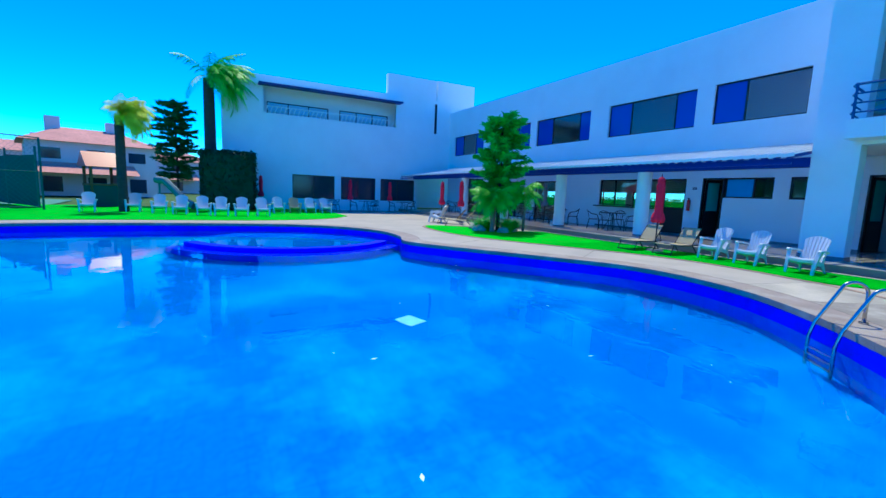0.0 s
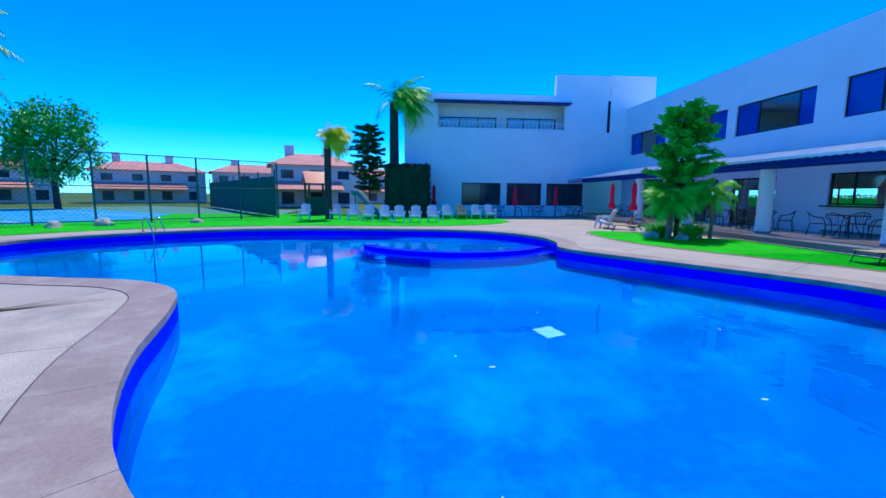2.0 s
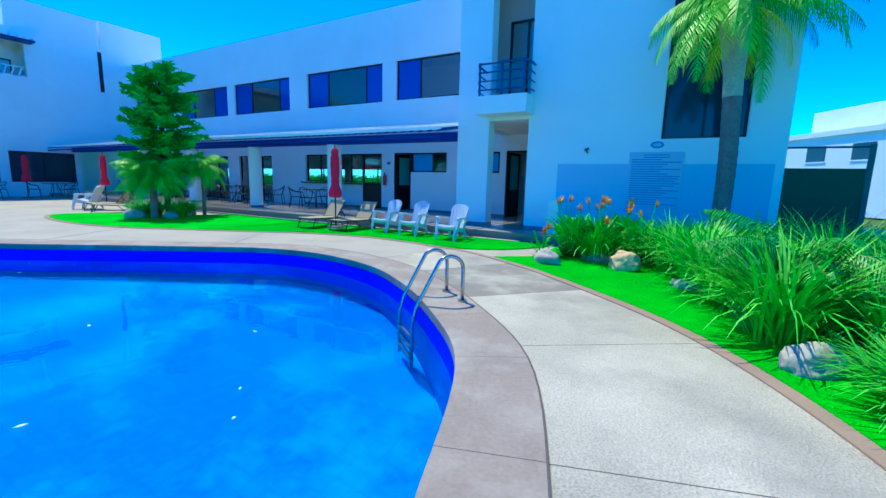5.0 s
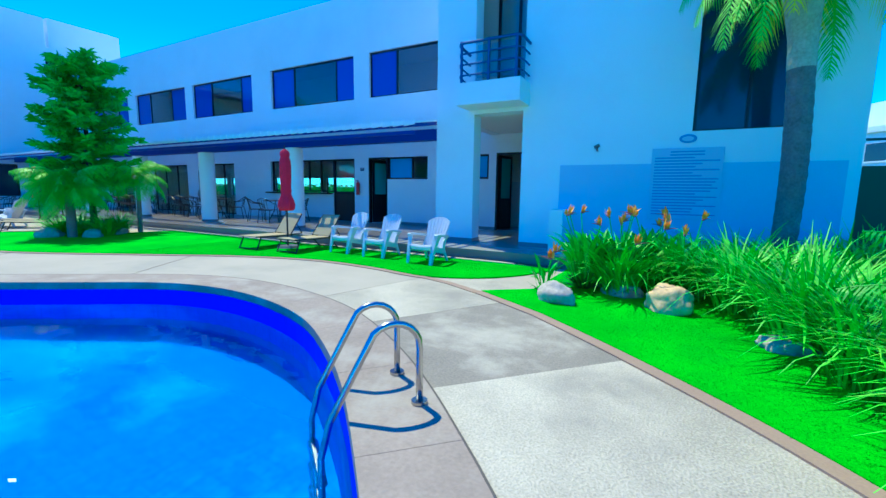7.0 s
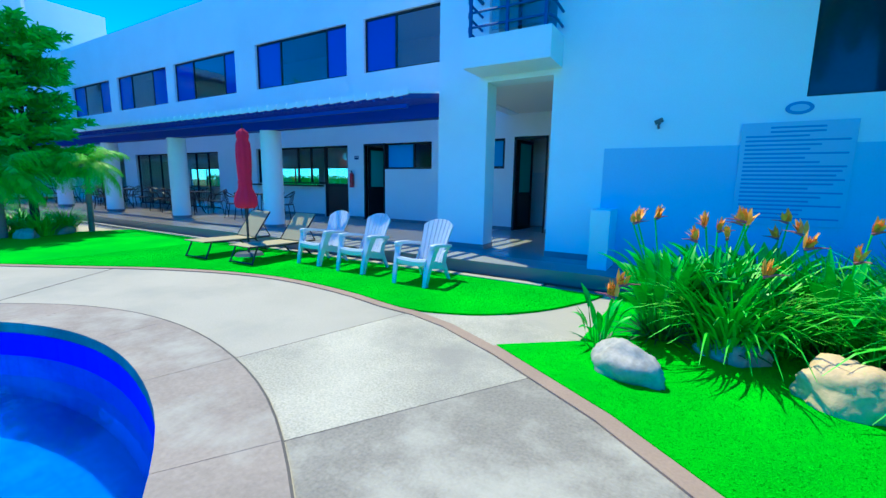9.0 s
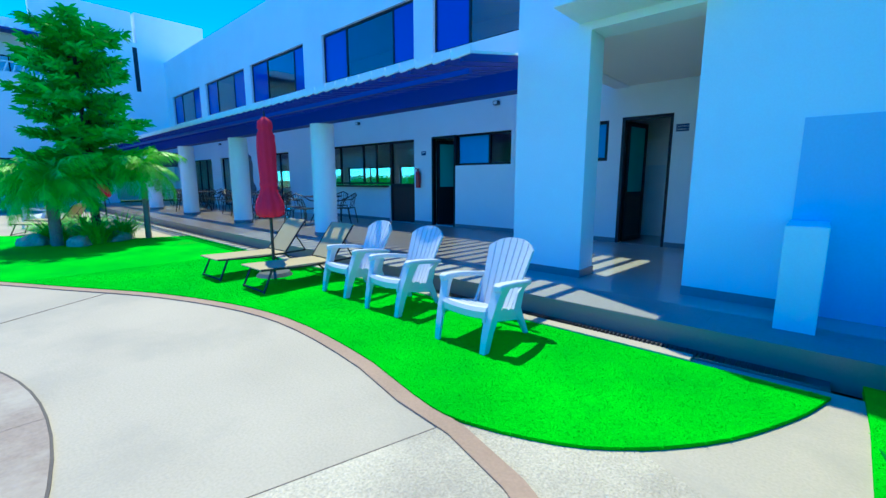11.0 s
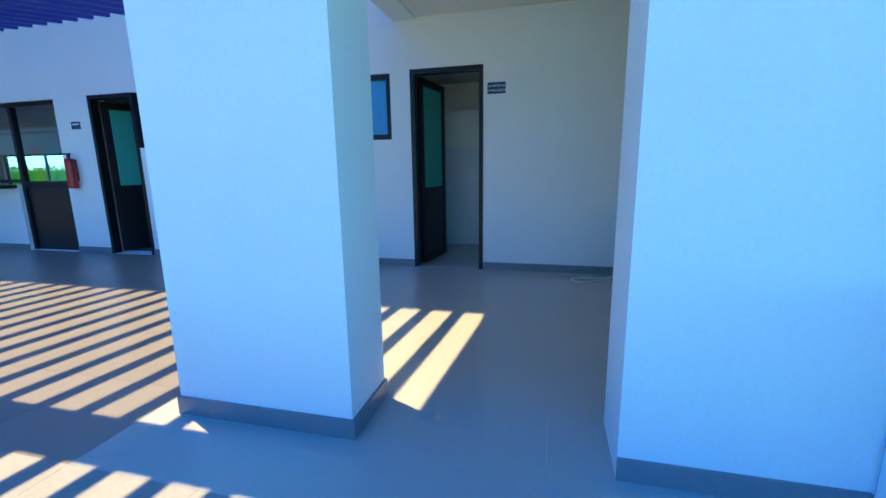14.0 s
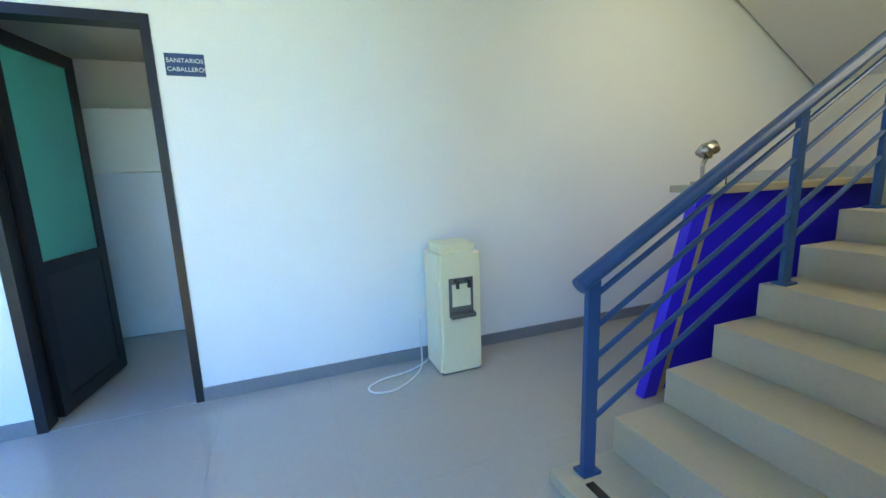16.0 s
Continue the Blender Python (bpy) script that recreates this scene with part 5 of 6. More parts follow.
def frond(bm, base, yaw, length, rise, droop, leaflets=26, leaf_len=0.4, hang=0.6, r=None):
    """Feather-shaped palm leaf: a curved rib with leaflets on both sides."""
    d = Vector((math.cos(yaw), math.sin(yaw), 0))
    s = Vector((-d.y, d.x, 0))
    p, ang, pts = Vector(base), rise, []
    for i in range(11):
        pts.append(p.copy())
        p = p + (d * math.cos(ang) + Vector((0, 0, math.sin(ang)))) * (length / 10)
        ang -= droop / 10
    add_tube(bm, pts, 0.022 * length / 2.5, 4, 0.005)
    for k in range(leaflets):
        t = 0.15 + 0.85 * k / leaflets
        i = min(9, int(t * 10))
        q = pts[i].lerp(pts[i + 1], t * 10 - i)
        ax = (pts[i + 1] - pts[i]).normalized()
        ll = leaf_len * math.sin(math.pi * min(1, 0.18 + 0.82 * t)) ** 0.6 * r.uniform(0.8, 1.1)
        for sg in (-1, 1):
            out = (s * sg * 0.8 + ax * 0.55 + Vector((0, 0, -hang * r.uniform(0.5, 1.2)))).normalized()
            w = ax * 0.014 * length / 2.0
            mid = q + out * ll * 0.55 + Vector((0, 0, 0.03 * ll))
            tip = q + out * ll + Vector((0, 0, -0.22 * ll))
            a, b, c, e = bm.verts.new(q - w), bm.verts.new(q + w), bm.verts.new(mid + w), bm.verts.new(mid - w)
            f = bm.verts.new(tip)
            bm.faces.new((a, b, c, e)), bm.faces.new((e, c, f))


def palm(m, h, r0, r1, fronds, length, label, leafmat=None, seed=1, wind=None, dead=0, leaf_len=0.45, bark=None, shaft=False):
    r = random.Random(seed)
    p = thing("palm_tree", label, "palm tree", m)
    bm = bmesh.new()
    n = int(h / 0.09)
    add_tube(bm, [(0.05 * math.sin(i * 0.1), 0, h * i / n) for i in range(n + 1)], r0, 14, r1)
    for i, v in enumerate(bm.verts):
        if (i // 14) % 2:
            v.co.x *= 1.05
            v.co.y *= 1.05
    part("trunk", bm, bark or BARK, p)
    bm = bmesh.new()
    for i in range(fronds):
        yaw = 2.4 * i + r.uniform(-0.3, 0.3)
        if wind is not None:
            yaw = wind + r.uniform(-0.9, 0.9) + (r.uniform(-1.5, 1.5) if i % 3 == 0 else 0)
        rise = r.uniform(-0.3, 1.25)
        frond(bm, (0, 0, h + 0.1), yaw, length * r.uniform(0.75, 1.1), rise, r.uniform(1.2, 2.1), 34, leaf_len, 0.7, r)
    part("crown", bm, leafmat or LEAFPALM, p)
    if shaft:
        bm = add_tube(bmesh.new(), [(0.05 * math.sin(z * 1.1), 0, z) for z in (h * 0.66, h * 0.74, h * 0.82, h * 0.9, h * 0.97, h + 0.1)], r1 * 1.05, 14)
        for i, v in enumerate(bm.verts):
            k = 1 + 0.75 * max(0, v.co.z / h - 0.74) / 0.26 * (0.85 + 0.3 * (i % 2))
            v.co.x, v.co.y = v.co.x * k, v.co.y * k
        part("crownshaft", bm, SHAFT, p, "pale fibrous base of the crown")
    if dead:
        bm = bmesh.new()
        for i in range(dead):
            frond(bm, (0, 0, h), r.uniform(0, 6.28), length * 0.7, -0.2, 1.6, 24, leaf_len, 0.8, r)
        part("dry_fronds", bm, LEAFYELLOW, p, "yellow drying fronds")
    return p


palm(pose(5.11, -1.2, 0.0), 4.35, 0.14, 0.145, 28, 2.05, "tall palm with ringed grey trunk in the bed", LEAFBRIGHT, seed=3, dead=5, bark=BARKMID, shaft=True)
palm(pose(-11.9, -30.6, 0.0), 6.9, 0.30, 0.25, 74, 4.3, "large palm with arching fronds beside the court", None, seed=5, leaf_len=0.85, bark=BARKDARK)
palm(pose(-20.3, -16.9, 0.0), 4.4, 0.20, 0.18, 80, 1.6, "palm with a small yellowing crown", LEAFYELLOW, seed=6, wind=1.2, leaf_len=0.45, bark=BARKDARK)
palm(pose(-25.2, -13.3, 0.0), 7.6, 0.34, 0.28, 60, 2.9, "tall windblown palm at the wing corner", LEAFBRIGHT, seed=8, wind=1.1, leaf_len=0.6, bark=BARKDARK)
palm(pose(-9.25, -3.6, 0.02), 1.1, 0.10, 0.09, 60, 1.1, "low feathery palm under the conifer", LEAFBRIGHT, seed=9, leaf_len=0.42)
palm(pose(-9.3, -2.05, 0.02), 1.5, 0.06, 0.05, 28, 1.05, "thin stemmed young palm on the lawn", LEAFBRIGHT, seed=10, leaf_len=0.36)
palm(pose(5.62, -5.0, 0.0), 0.4, 0.12, 0.10, 44, 1.05, "low fountain palm in the bed", LEAFPALM, seed=12, leaf_len=0.30)
palm(pose(7.0, -5.0, 0.0), 0.5, 0.12, 0.10, 16, 1.0, "low cycad with yellowing fronds in the bed", LEAFYELLOW, seed=13, leaf_len=0.24)
for i, (x, y) in enumerate(((5.95, -6.75), (6.15, -7.35), (6.65, -6.8), (6.25, -6.2), (5.9, -7.0))):
    strap_plant("strap_leaf_plant", "low strap-leaved plant beside the boulder", pose(x, y, 0.02, 0, 0, i * 77) @ Matrix.Diagonal((0.7, 0.7, 0.6, 1)), "strap-leaved plants in the bed", i)
for i, (x, y) in enumerate(((-10.4, -3.0), (-9.05, -3.0), (-9.9, -3.6), (-9.45, -2.5), (-1.6, -19.63), (-11.5, -29.6), (-12.6, -29.2), (-13.4, -28.6), (-10.4, -29.8))):
    strap_plant("spiky_shrub", "spiky green shrub on the lawn", pose(x, y, 0.02, 0, 0, i * 77) @ Matrix.Diagonal((1.0, 1.0, 0.8, 1)), "spiky shrubs", i)


def araucaria(m, h, reach, label, seed, mat):
    """Conifer with level whorls of drooping branches."""
    r = random.Random(seed)
    t = thing("conifer_tree", label, "tree", m)
    part("trunk", add_tube(bmesh.new(), [(0, 0, 0), (0.03, 0, h * 0.5), (0, 0, h)], 0.09, 10, 0.02), BARKDARK, t)
    crown, limbs = bmesh.new(), bmesh.new()
    z = 0.30 * h
    while z < h * 0.97:
        f = (1 - ((z - 0.30 * h) / (0.70 * h)) ** 3 * 0.42) * r.uniform(0.85, 1.05)
        for k in range(9):
            a = k * 0.698 + z * 3 + r.uniform(-0.3, 0.3)
            L = reach * f * r.uniform(0.62, 1.1)
            zb = z + r.uniform(-0.035, 0.035) * h
            tip_up = r.uniform(-0.08, 0.22)
            d = Vector((math.cos(a), math.sin(a), 0))
            s = Vector((-d.y, d.x, 0))
            add_tube(limbs, [(0, 0, zb), tuple(d * L * 0.5 + Vector((0, 0, zb + tip_up * 0.2))), tuple(d * L + Vector((0, 0, zb + tip_up)))], 0.018, 4, 0.005)
            for q in range(120):
                u = r.uniform(0.12, 1.0)
                c = d * L * u + s * r.gauss(0, 0.05) + Vector((0, 0, zb + tip_up * u * u + r.gauss(0, 0.035)))
                out = (s * r.choice((-1, 1)) * r.uniform(0.3, 1.0) + d * r.uniform(0.3, 1.0) + Vector((0, 0, r.uniform(-0.5, 0.6)))).normalized()
                ln, w = r.uniform(0.14, 0.34) * (1.1 - 0.4 * u), d.cross(out).normalized() * 0.024
                up = Vector((0, 0, 0.02))
                vs = [crown.verts.new(v) for v in (c - w, c + w, c + out * ln * 0.6 + w + up, c + out * ln, c + out * ln * 0.6 - w + up)]
                crown.faces.new(vs)
        z += h * r.uniform(0.055, 0.08)
    part("limbs", limbs, BARKDARK, t)
    part("crown", crown, mat, t)
    return t


araucaria(pose(-9.95, -2.85, 0.0), 4.7, 1.22, "layered green conifer on the lawn by the pool", 2, LEAFCONE)
araucaria(pose(-27.5, -15.2, 0.0), 6.6, 1.5, "slender dark conifer behind the chairs", 4, LEAFDARK)


def leafy_tree(m, h, rad, label, seed, mat=None, clumps=260):
    r = random.Random(seed)
    t = thing("broadleaf_tree", label, "tree", m)
    tr = bmesh.new()
    add_tube(tr, [(0, 0, 0), (0.1, 0, h * 0.3), (0, 0.1, h * 0.6)], h * 0.03, 8, h * 0.012)
    part("trunk", tr, BARKDARK, t)
    lm, bm = bmesh.new(), bmesh.new()
    for k in range(8):
        a = k * 0.8
        add_tube(lm, [(0, 0, h * 0.3), (rad * 0.4 * math.cos(a), rad * 0.4 * math.sin(a), h * 0.5), (rad * 0.8 * math.cos(a), rad * 0.8 * math.sin(a), h * r.uniform(0.55, 0.8))], h * 0.012, 5, 0.02)
    part("limbs", lm, BARKDARK, t)
    for _ in range(clumps):
        v = Vector((r.gauss(0, 1), r.gauss(0, 1), r.gauss(0, 1))).normalized() * r.uniform(0.55, 1.0)
        c = Vector((v.x * rad, v.y * rad, h * 0.62 + v.z * h * 0.38)) * (1 + 0.12 * noise.noise(v * 2 + Vector((seed, 0, 0))))
        for _k in range(44):
            q = c + Vector((r.gauss(0, 1), r.gauss(0, 1), r.gauss(0, 1))) * rad * 0.09
            a, b = Vector((r.uniform(-1, 1), r.uniform(-1, 1), r.uniform(-1, 1))) * rad * 0.04, Vector((r.uniform(-1, 1), r.uniform(-1, 1), r.uniform(-1, 1))) * rad * 0.026
            bm.faces.new([bm.verts.new(x) for x in (q - a, q + b, q + a, q - b)])
    part("crown", bm, mat or LEAFPALM, t)
    return t


leafy_tree(pose(-33.8, -41.7, 0), 8.8, 3.5, "round leafy tree behind the tennis court", 3)
leafy_tree(pose(-27, -50, 0), 9.5, 4.5, "leafy tree behind the court", 5)
leafy_tree(pose(-20, -47, 0), 8.0, 3.6, "leafy tree behind the court", 6)
leafy_tree(pose(-33, -56, 0), 10, 5.0, "leafy tree behind the court", 7)
leafy_tree(pose(-15, -44, 0), 7.5, 3.6, "leafy tree beside the court", 8)


HEDGE = material("dark_clipped_foliage", (0.010, 0.055, 0.016), 0.7, vary=0.4, scale=3, fine=20, bump=0.1, island=0.6)


def hedge(m, sx, sy, h, label, seed):
    r = random.Random(seed)
    t = thing("clipped_hedge", label, "hedge", m)
    core = box(-sx * 0.46, sx * 0.46, -sy * 0.46, sy * 0.46, 0.0, h * 0.96, 0.1)
    part("core", core, HEDGE, t)
    bm = bmesh.new()
    for _ in range(5200):
        f = r.randrange(5)
        x, y, z = r.uniform(-sx, sx) / 2, r.uniform(-sy, sy) / 2, r.uniform(0.02, h)
        if f == 0: x = -sx / 2
        if f == 1: x = sx / 2
        if f == 2: y = -sy / 2
        if f == 3: y = sy / 2
        if f == 4: z = h
        q = Vector((x, y, z)) + Vector((r.gauss(0, 1), r.gauss(0, 1), r.gauss(0, 1))) * 0.06
        a, b = Vector((r.uniform(-1, 1), r.uniform(-1, 1), r.uniform(-1, 1))) * 0.09, Vector((r.uniform(-1, 1), r.uniform(-1, 1), r.uniform(-1, 1))) * 0.06
        q.z = max(q.z, 0.1)
        bm.faces.new([bm.verts.new(v) for v in (q - a, q + b, q + a, q - b)])
    part("leaves", bm, HEDGE, t)
    return t


hedge(pose(-23.9, -12.4, 0.0), 2.2, 2.7, 3.3, "tall clipped dark green hedge block", 3)
garden_hedge = hedge(pose(-16.5, 13.5, 0.0), 26, 1.6, 1.55, "leafy green hedge behind the dining room", 6)
for o in garden_hedge.children:
    o.data.materials[0] = LEAFPALM
structure(part("lawn_5", box(-30, 6, 9.2, 12.4, -0.06, 0.02), GRASS), "green lawn behind the building", "lawn")

# ---------------------------------------------------------------- tennis court, fences, houses
structure(part("court", sheet([V2((-12.5, -32), (-18.4, -26.0), (-25.6, -28.3), (-33, -39), (-24, -50))], 0.03, 0.05), COURT), "blue hard tennis court", "tennis court")
structure(part("court_surround", sheet([V2((-9.5, -34), (-20.9, -20.6), (-34, -22), (-44, -40), (-24, -56))], 0.005, 0.05), COURTGREEN), "green surround of the tennis court", "court surround")
cl = thing("court_line", "white painted line on the court", "court line", kind="structure")
for a, b in (((-15.6, -29.2), (-28, -46)), ((-22, -27.6), (-31, -41.0)), ((-18, -33.5), (-25, -29.6))):
    d = (Vector(b) - Vector(a)).normalized().orthogonal() * 0.05
    part("line", sheet([[Vector(a) - d, Vector(a) + d, Vector(b) + d, Vector(b) - d]], 0.036, 0.004), SIGNTEXT, cl)
fence = thing("court_fence", "tall green wire fence along the tennis court", "fence")
A, B = Vector((-10.5, -32.6)), Vector((-20.9, -19.9))
for i in range(9):
    q = A.lerp(B, i / 8)
    part("post", add_tube(bmesh.new(), [(q.x, q.y, 0), (q.x, q.y, 3.2)], 0.045, 8), FENCEM, fence)
for z in (0.15, 1.7, 3.18):
    part("rail", add_tube(bmesh.new(), [(A.x, A.y, z), (B.x, B.y, z)], 0.025, 6), FENCEM, fence)
wire = bmesh.new()
L = (B - A).length
dv = (B - A).normalized()
for k in range(-16, int(L / 0.2)):
    for sg in (1, -1):
        u0, u1 = (k * 0.2, k * 0.2 + 3.2) if sg > 0 else (k * 0.2 + 3.2, k * 0.2)
        ts = [max(0, min(1, (0 - u0) / (u1 - u0))), max(0, min(1, (L - u0) / (u1 - u0)))]
        lo_t, hi_t = min(ts), max(ts)
        if hi_t - lo_t < 0.02:
            continue
        p0, p1 = ((A + dv * (u0 + (u1 - u0) * t), 3.2 * t) for t in (lo_t, hi_t))
        add_tube(wire, [(p0[0].x, p0[0].y, p0[1]), (p1[0].x, p1[0].y, p1[1])], 0.005, 3, None, False)
w = part("wire_mesh", wire, FENCEM, fence, kind="stuff")
screen = thing("windscreen_fence", "dark teal windscreen cloth on a fence", "fence")
S0, S1 = Vector((-22.5, -20.5)), Vector((-42, -33))
for i in range(7):
    q = S0.lerp(S1, i / 6)
    part("post", add_tube(bmesh.new(), [(q.x, q.y, 0), (q.x, q.y, 2.9)], 0.05, 8), FENCEM, screen)
n = (S1 - S0).normalized().orthogonal() * 0.03
part("cloth", sheet([[S0 - n, S0 + n, S1 + n, S1 - n]], 2.5, 2.42), SCREEN, screen)

lamp = thing("court_lamp_post", "tall dark lamp post beside the court", "lamp post", pose(-13.0, -30.4, 0))
part("pole", add_tube(bmesh.new(), [(0, 0, 0), (0, 0, 13.5)], 0.11, 10, 0.07), BARKDARK, lamp)
part("base", add_tube(bmesh.new(), [(0, 0, 0), (0, 0, 0.3)], 0.17, 10, 0.13), BARKDARK, lamp)
part("crossarm", box(-0.9, 0.9, -0.05, 0.05, 13.2, 13.3), BARKDARK, lamp)
for s in (-0.7, 0.7):
    part("floodlight", box(s - 0.25, s + 0.25, -0.15, 0.2, 13.31, 13.6, 0.03), GREYPL, lamp)

play = thing("play_house", "wooden play tower with a red pitched roof", "play house", pose(-25.2, -18.6, 0, 0, 0, 25))
for x in (-0.6, 0.6):
    for y in (-0.6, 0.6):
        part("post", box(x - 0.06, x + 0.06, y - 0.06, y + 0.06, 0, 2.2), WOOD, play)
part("platform", box(-0.7, 0.7, -0.7, 0.7, 1.15, 1.25), WOOD, play)
part("guard_panel", box(-0.68, 0.68, 0.62, 0.68, 1.26, 1.75), WOOD, play)
part("lower_panel", box(-0.66, 0.66, -0.66, 0.66, 0.0, 1.14), SCREEN, play)
bm = bmesh.new()
vs = [bm.verts.new(v) for v in ((-0.85, -0.85, 2.15), (0.85, -0.85, 2.15), (0.85, 0.85, 2.15), (-0.85, 0.85, 2.15), (0, -0.85, 2.95), (0, 0.85, 2.95))]
for f in ((0, 1, 4), (3, 5, 2), (0, 4, 5, 3), (1, 2, 5, 4), (0, 3, 2, 1)):
    bm.faces.new([vs[i] for i in f])
part("roof", bm, REDPAINT, play)
GREYSLIDE = material("faded_grey_plastic", (0.16, 0.22, 0.24), 0.6, vary=0.1, scale=3, fine=30, bump=0.03)
slide = thing("playground_slide", "faded grey curved plastic slide", "slide", pose(-24.0, -16.0, 0, 0, 0, 60))
part("chute", add_tube(bmesh.new(), [(0, 0, 1.6), (0.5, 0, 1.55), (1.0, 0, 1.1), (1.6, 0, 0.45), (2.1, 0, 0.22)], 0.2, 10), GREYSLIDE, slide)
part("stand", add_tube(bmesh.new(), [(0.2, 0, 0), (0.2, 0, 1.5)], 0.05, 8), GREYSLIDE, slide)


def house(m, w, d, h, label, wallm, roofm, seed, flat=False):
    """Two-storey house; its front looks to +x."""
    r = random.Random(seed)
    ho = thing("house", label, "house", m)
    part("wall", box(-d, 0, -w / 2, w / 2, 0, h), wallm, ho)
    if flat:
        rf = part("roof", box(-d - 0.1, 0.15, -w / 2 - 0.15, w / 2 + 0.15, h, h + 0.3), wallm, ho)
        part("tower", box(-d * 0.7, -d * 0.2, -w * 0.35, w * 0.05, h + 0.3, h + 1.9), wallm, rf)
    else:
        bm = bmesh.new()
        e = 0.5
        vs = [bm.verts.new(v) for v in ((-d - e, -w / 2 - e, h), (e, -w / 2 - e, h), (e, w / 2 + e, h), (-d - e, w / 2 + e, h), (-d / 2, -w / 2 + d * 0.35, h + 1.5), (-d / 2, w / 2 - d * 0.35, h + 1.5))]
        for f in ((0, 1, 4), (2, 3, 5), (1, 2, 5, 4), (3, 0, 4, 5), (3, 2, 1, 0)):
            bm.faces.new([vs[i] for i in f])
        rf = part("roof", bm, roofm, ho)
        for y in (-w * 0.28, w * 0.2):
            part("chimney", box(-d * 0.5 - 0.5, -d * 0.5 + 0.4, y - 0.5, y + 0.5, h + 0.6, h + r.uniform(2.0, 2.8)), wallm, rf)
        bm = bmesh.new()
        vs = [bm.verts.new(v) for v in ((0.02, -w / 2, h * 0.62), (0.02, w / 2 * 0.6, h * 0.62), (2.6, w / 2 * 0.6, h * 0.42), (2.6, -w / 2, h * 0.42), (0.02, -w / 2, h * 0.42), (0.02, w / 2 * 0.6, h * 0.42))]
        for f in ((0, 1, 2, 3), (0, 3, 4), (1, 5, 2), (4, 3, 2, 5)):
            bm.faces.new([vs[i] for i in f])
        part("porch_roof", bm, roofm, ho)
    k = int(w / 3)
    for i in range(k):
        y = -w / 2 + (i + 0.5) * w / k
        for z0, z1 in ((h * 0.68, h * 0.88), (h * 0.08, h * 0.36)):
            wn_ = part("window", box(-0.05, 0.03, y - 0.65, y + 0.65, z0, z1), DARKGLASS, ho)
            part("window_frame", box(-0.04, 0.05, y - 0.72, y + 0.72, z0 - 0.08, z0 - 0.001), wallm, wn_)
    return ho


for i, (x, y, a, w) in enumerate(((-62, -50, 34, 14), (-66, -35, 24, 15), (-70, -20, 12, 14), (-52, -64, 45, 14), (-72, -5, 5, 14))):
    house(pose(x, y, 0, 0, 0, a), w, 9, 4.7, "two-storey stucco house with terracotta hipped roof", STUCCO, TERRA, i)
house(pose(-44, -22.5, 0, 0, 0, 18), 9, 7, 4.6, "two-storey stucco house with terracotta hipped roof", STUCCO, TERRA, 9)
for i, (x, y, a, w, h) in enumerate(((12.0, 23, -150, 12, 4.6), (24, 20, -120, 14, 5.8), (36, 10, -140, 14, 5.5))):
    house(pose(x, y, 0, 0, 0, a), w, 9, h, "white flat-roofed modern house", WALL, WALL, 30 + i, True)
gate = thing("garden_gate", "dark green sheet metal gate beside the tower", "gate")
GREENGATE = material("dark_green_sheet", (0.012, 0.06, 0.022), 0.5, vary=0.1, scale=2, fine=30, bump=0.03)
part("panel", box(6.2, 7.45, 0.62, 0.66, 0.02, 1.75, 0.005), GREENGATE, gate)
part("post", box(7.46, 7.54, 0.60, 0.68, 0, 2.2), FENCEM, gate)
part("top_rail", add_tube(bmesh.new(), [(6.15, 0.64, 2.15), (7.5, 0.64, 2.15)], 0.02, 8), FENCEM, gate)
lowwall = thing("boundary_wall", "low pale boundary wall beyond the garden", "boundary wall")
part("wall", box(7.6, 24, 2.6, 2.8, 0, 0.5), WALL, lowwall)

# kids' pool ring
KIDS = Vector((-10.6, -10.8))
ring = [KIDS + Vector((3.25 * math.cos(a), 3.25 * math.sin(a))) for a in (radians(-70 + 3 * k) for k in range(43))]
ring_in = [KIDS + Vector((2.9 * math.cos(a), 2.9 * math.sin(a))) for a in (radians(-70 + 3 * k) for k in range(43))]
ring_out = [KIDS + Vector((3.7 * math.cos(a), 3.7 * math.sin(a))) for a in (radians(-70 + 3 * k) for k in range(43))]
structure(part("pool_step_upper", ribbon(ring_in, ring, -0.19, False, 1.1), POOLWALL), "curved blue wall of the shallow children's pool", "pool step")
structure(part("pool_step_lower", ribbon(ring, ring_out, -0.42, False, 0.9), POOLWALL), "curved blue step under water", "pool step")
structure(part("pool_floor_shallow", sheet([[KIDS + Vector((2.9 * math.cos(a), 2.9 * math.sin(a))) for a in (radians(6 * k) for k in range(60))]], -0.55, 0.7), POOLFLOOR), "shallow light blue floor of the children's pool", "pool floor")

# return flight above the landing
bm = bmesh.new()
vs = [bm.verts.new((x, y, z)) for y in (1.85, 3.13) for x, z in ((5.74, 2.25), (5.74, 2.45), (3.3, 3.75), (3.3, 3.55))]
for f in ((0, 1, 2, 3), (7, 6, 5, 4), (0, 4, 5, 1), (1, 5, 6, 2), (2, 6, 7, 3), (3, 7, 4, 0)):
    bm.faces.new([vs[i] for i in f])
structure(part("stair_return_flight", bm, WALL_IN), "white underside of the upper stair flight", "stairs")

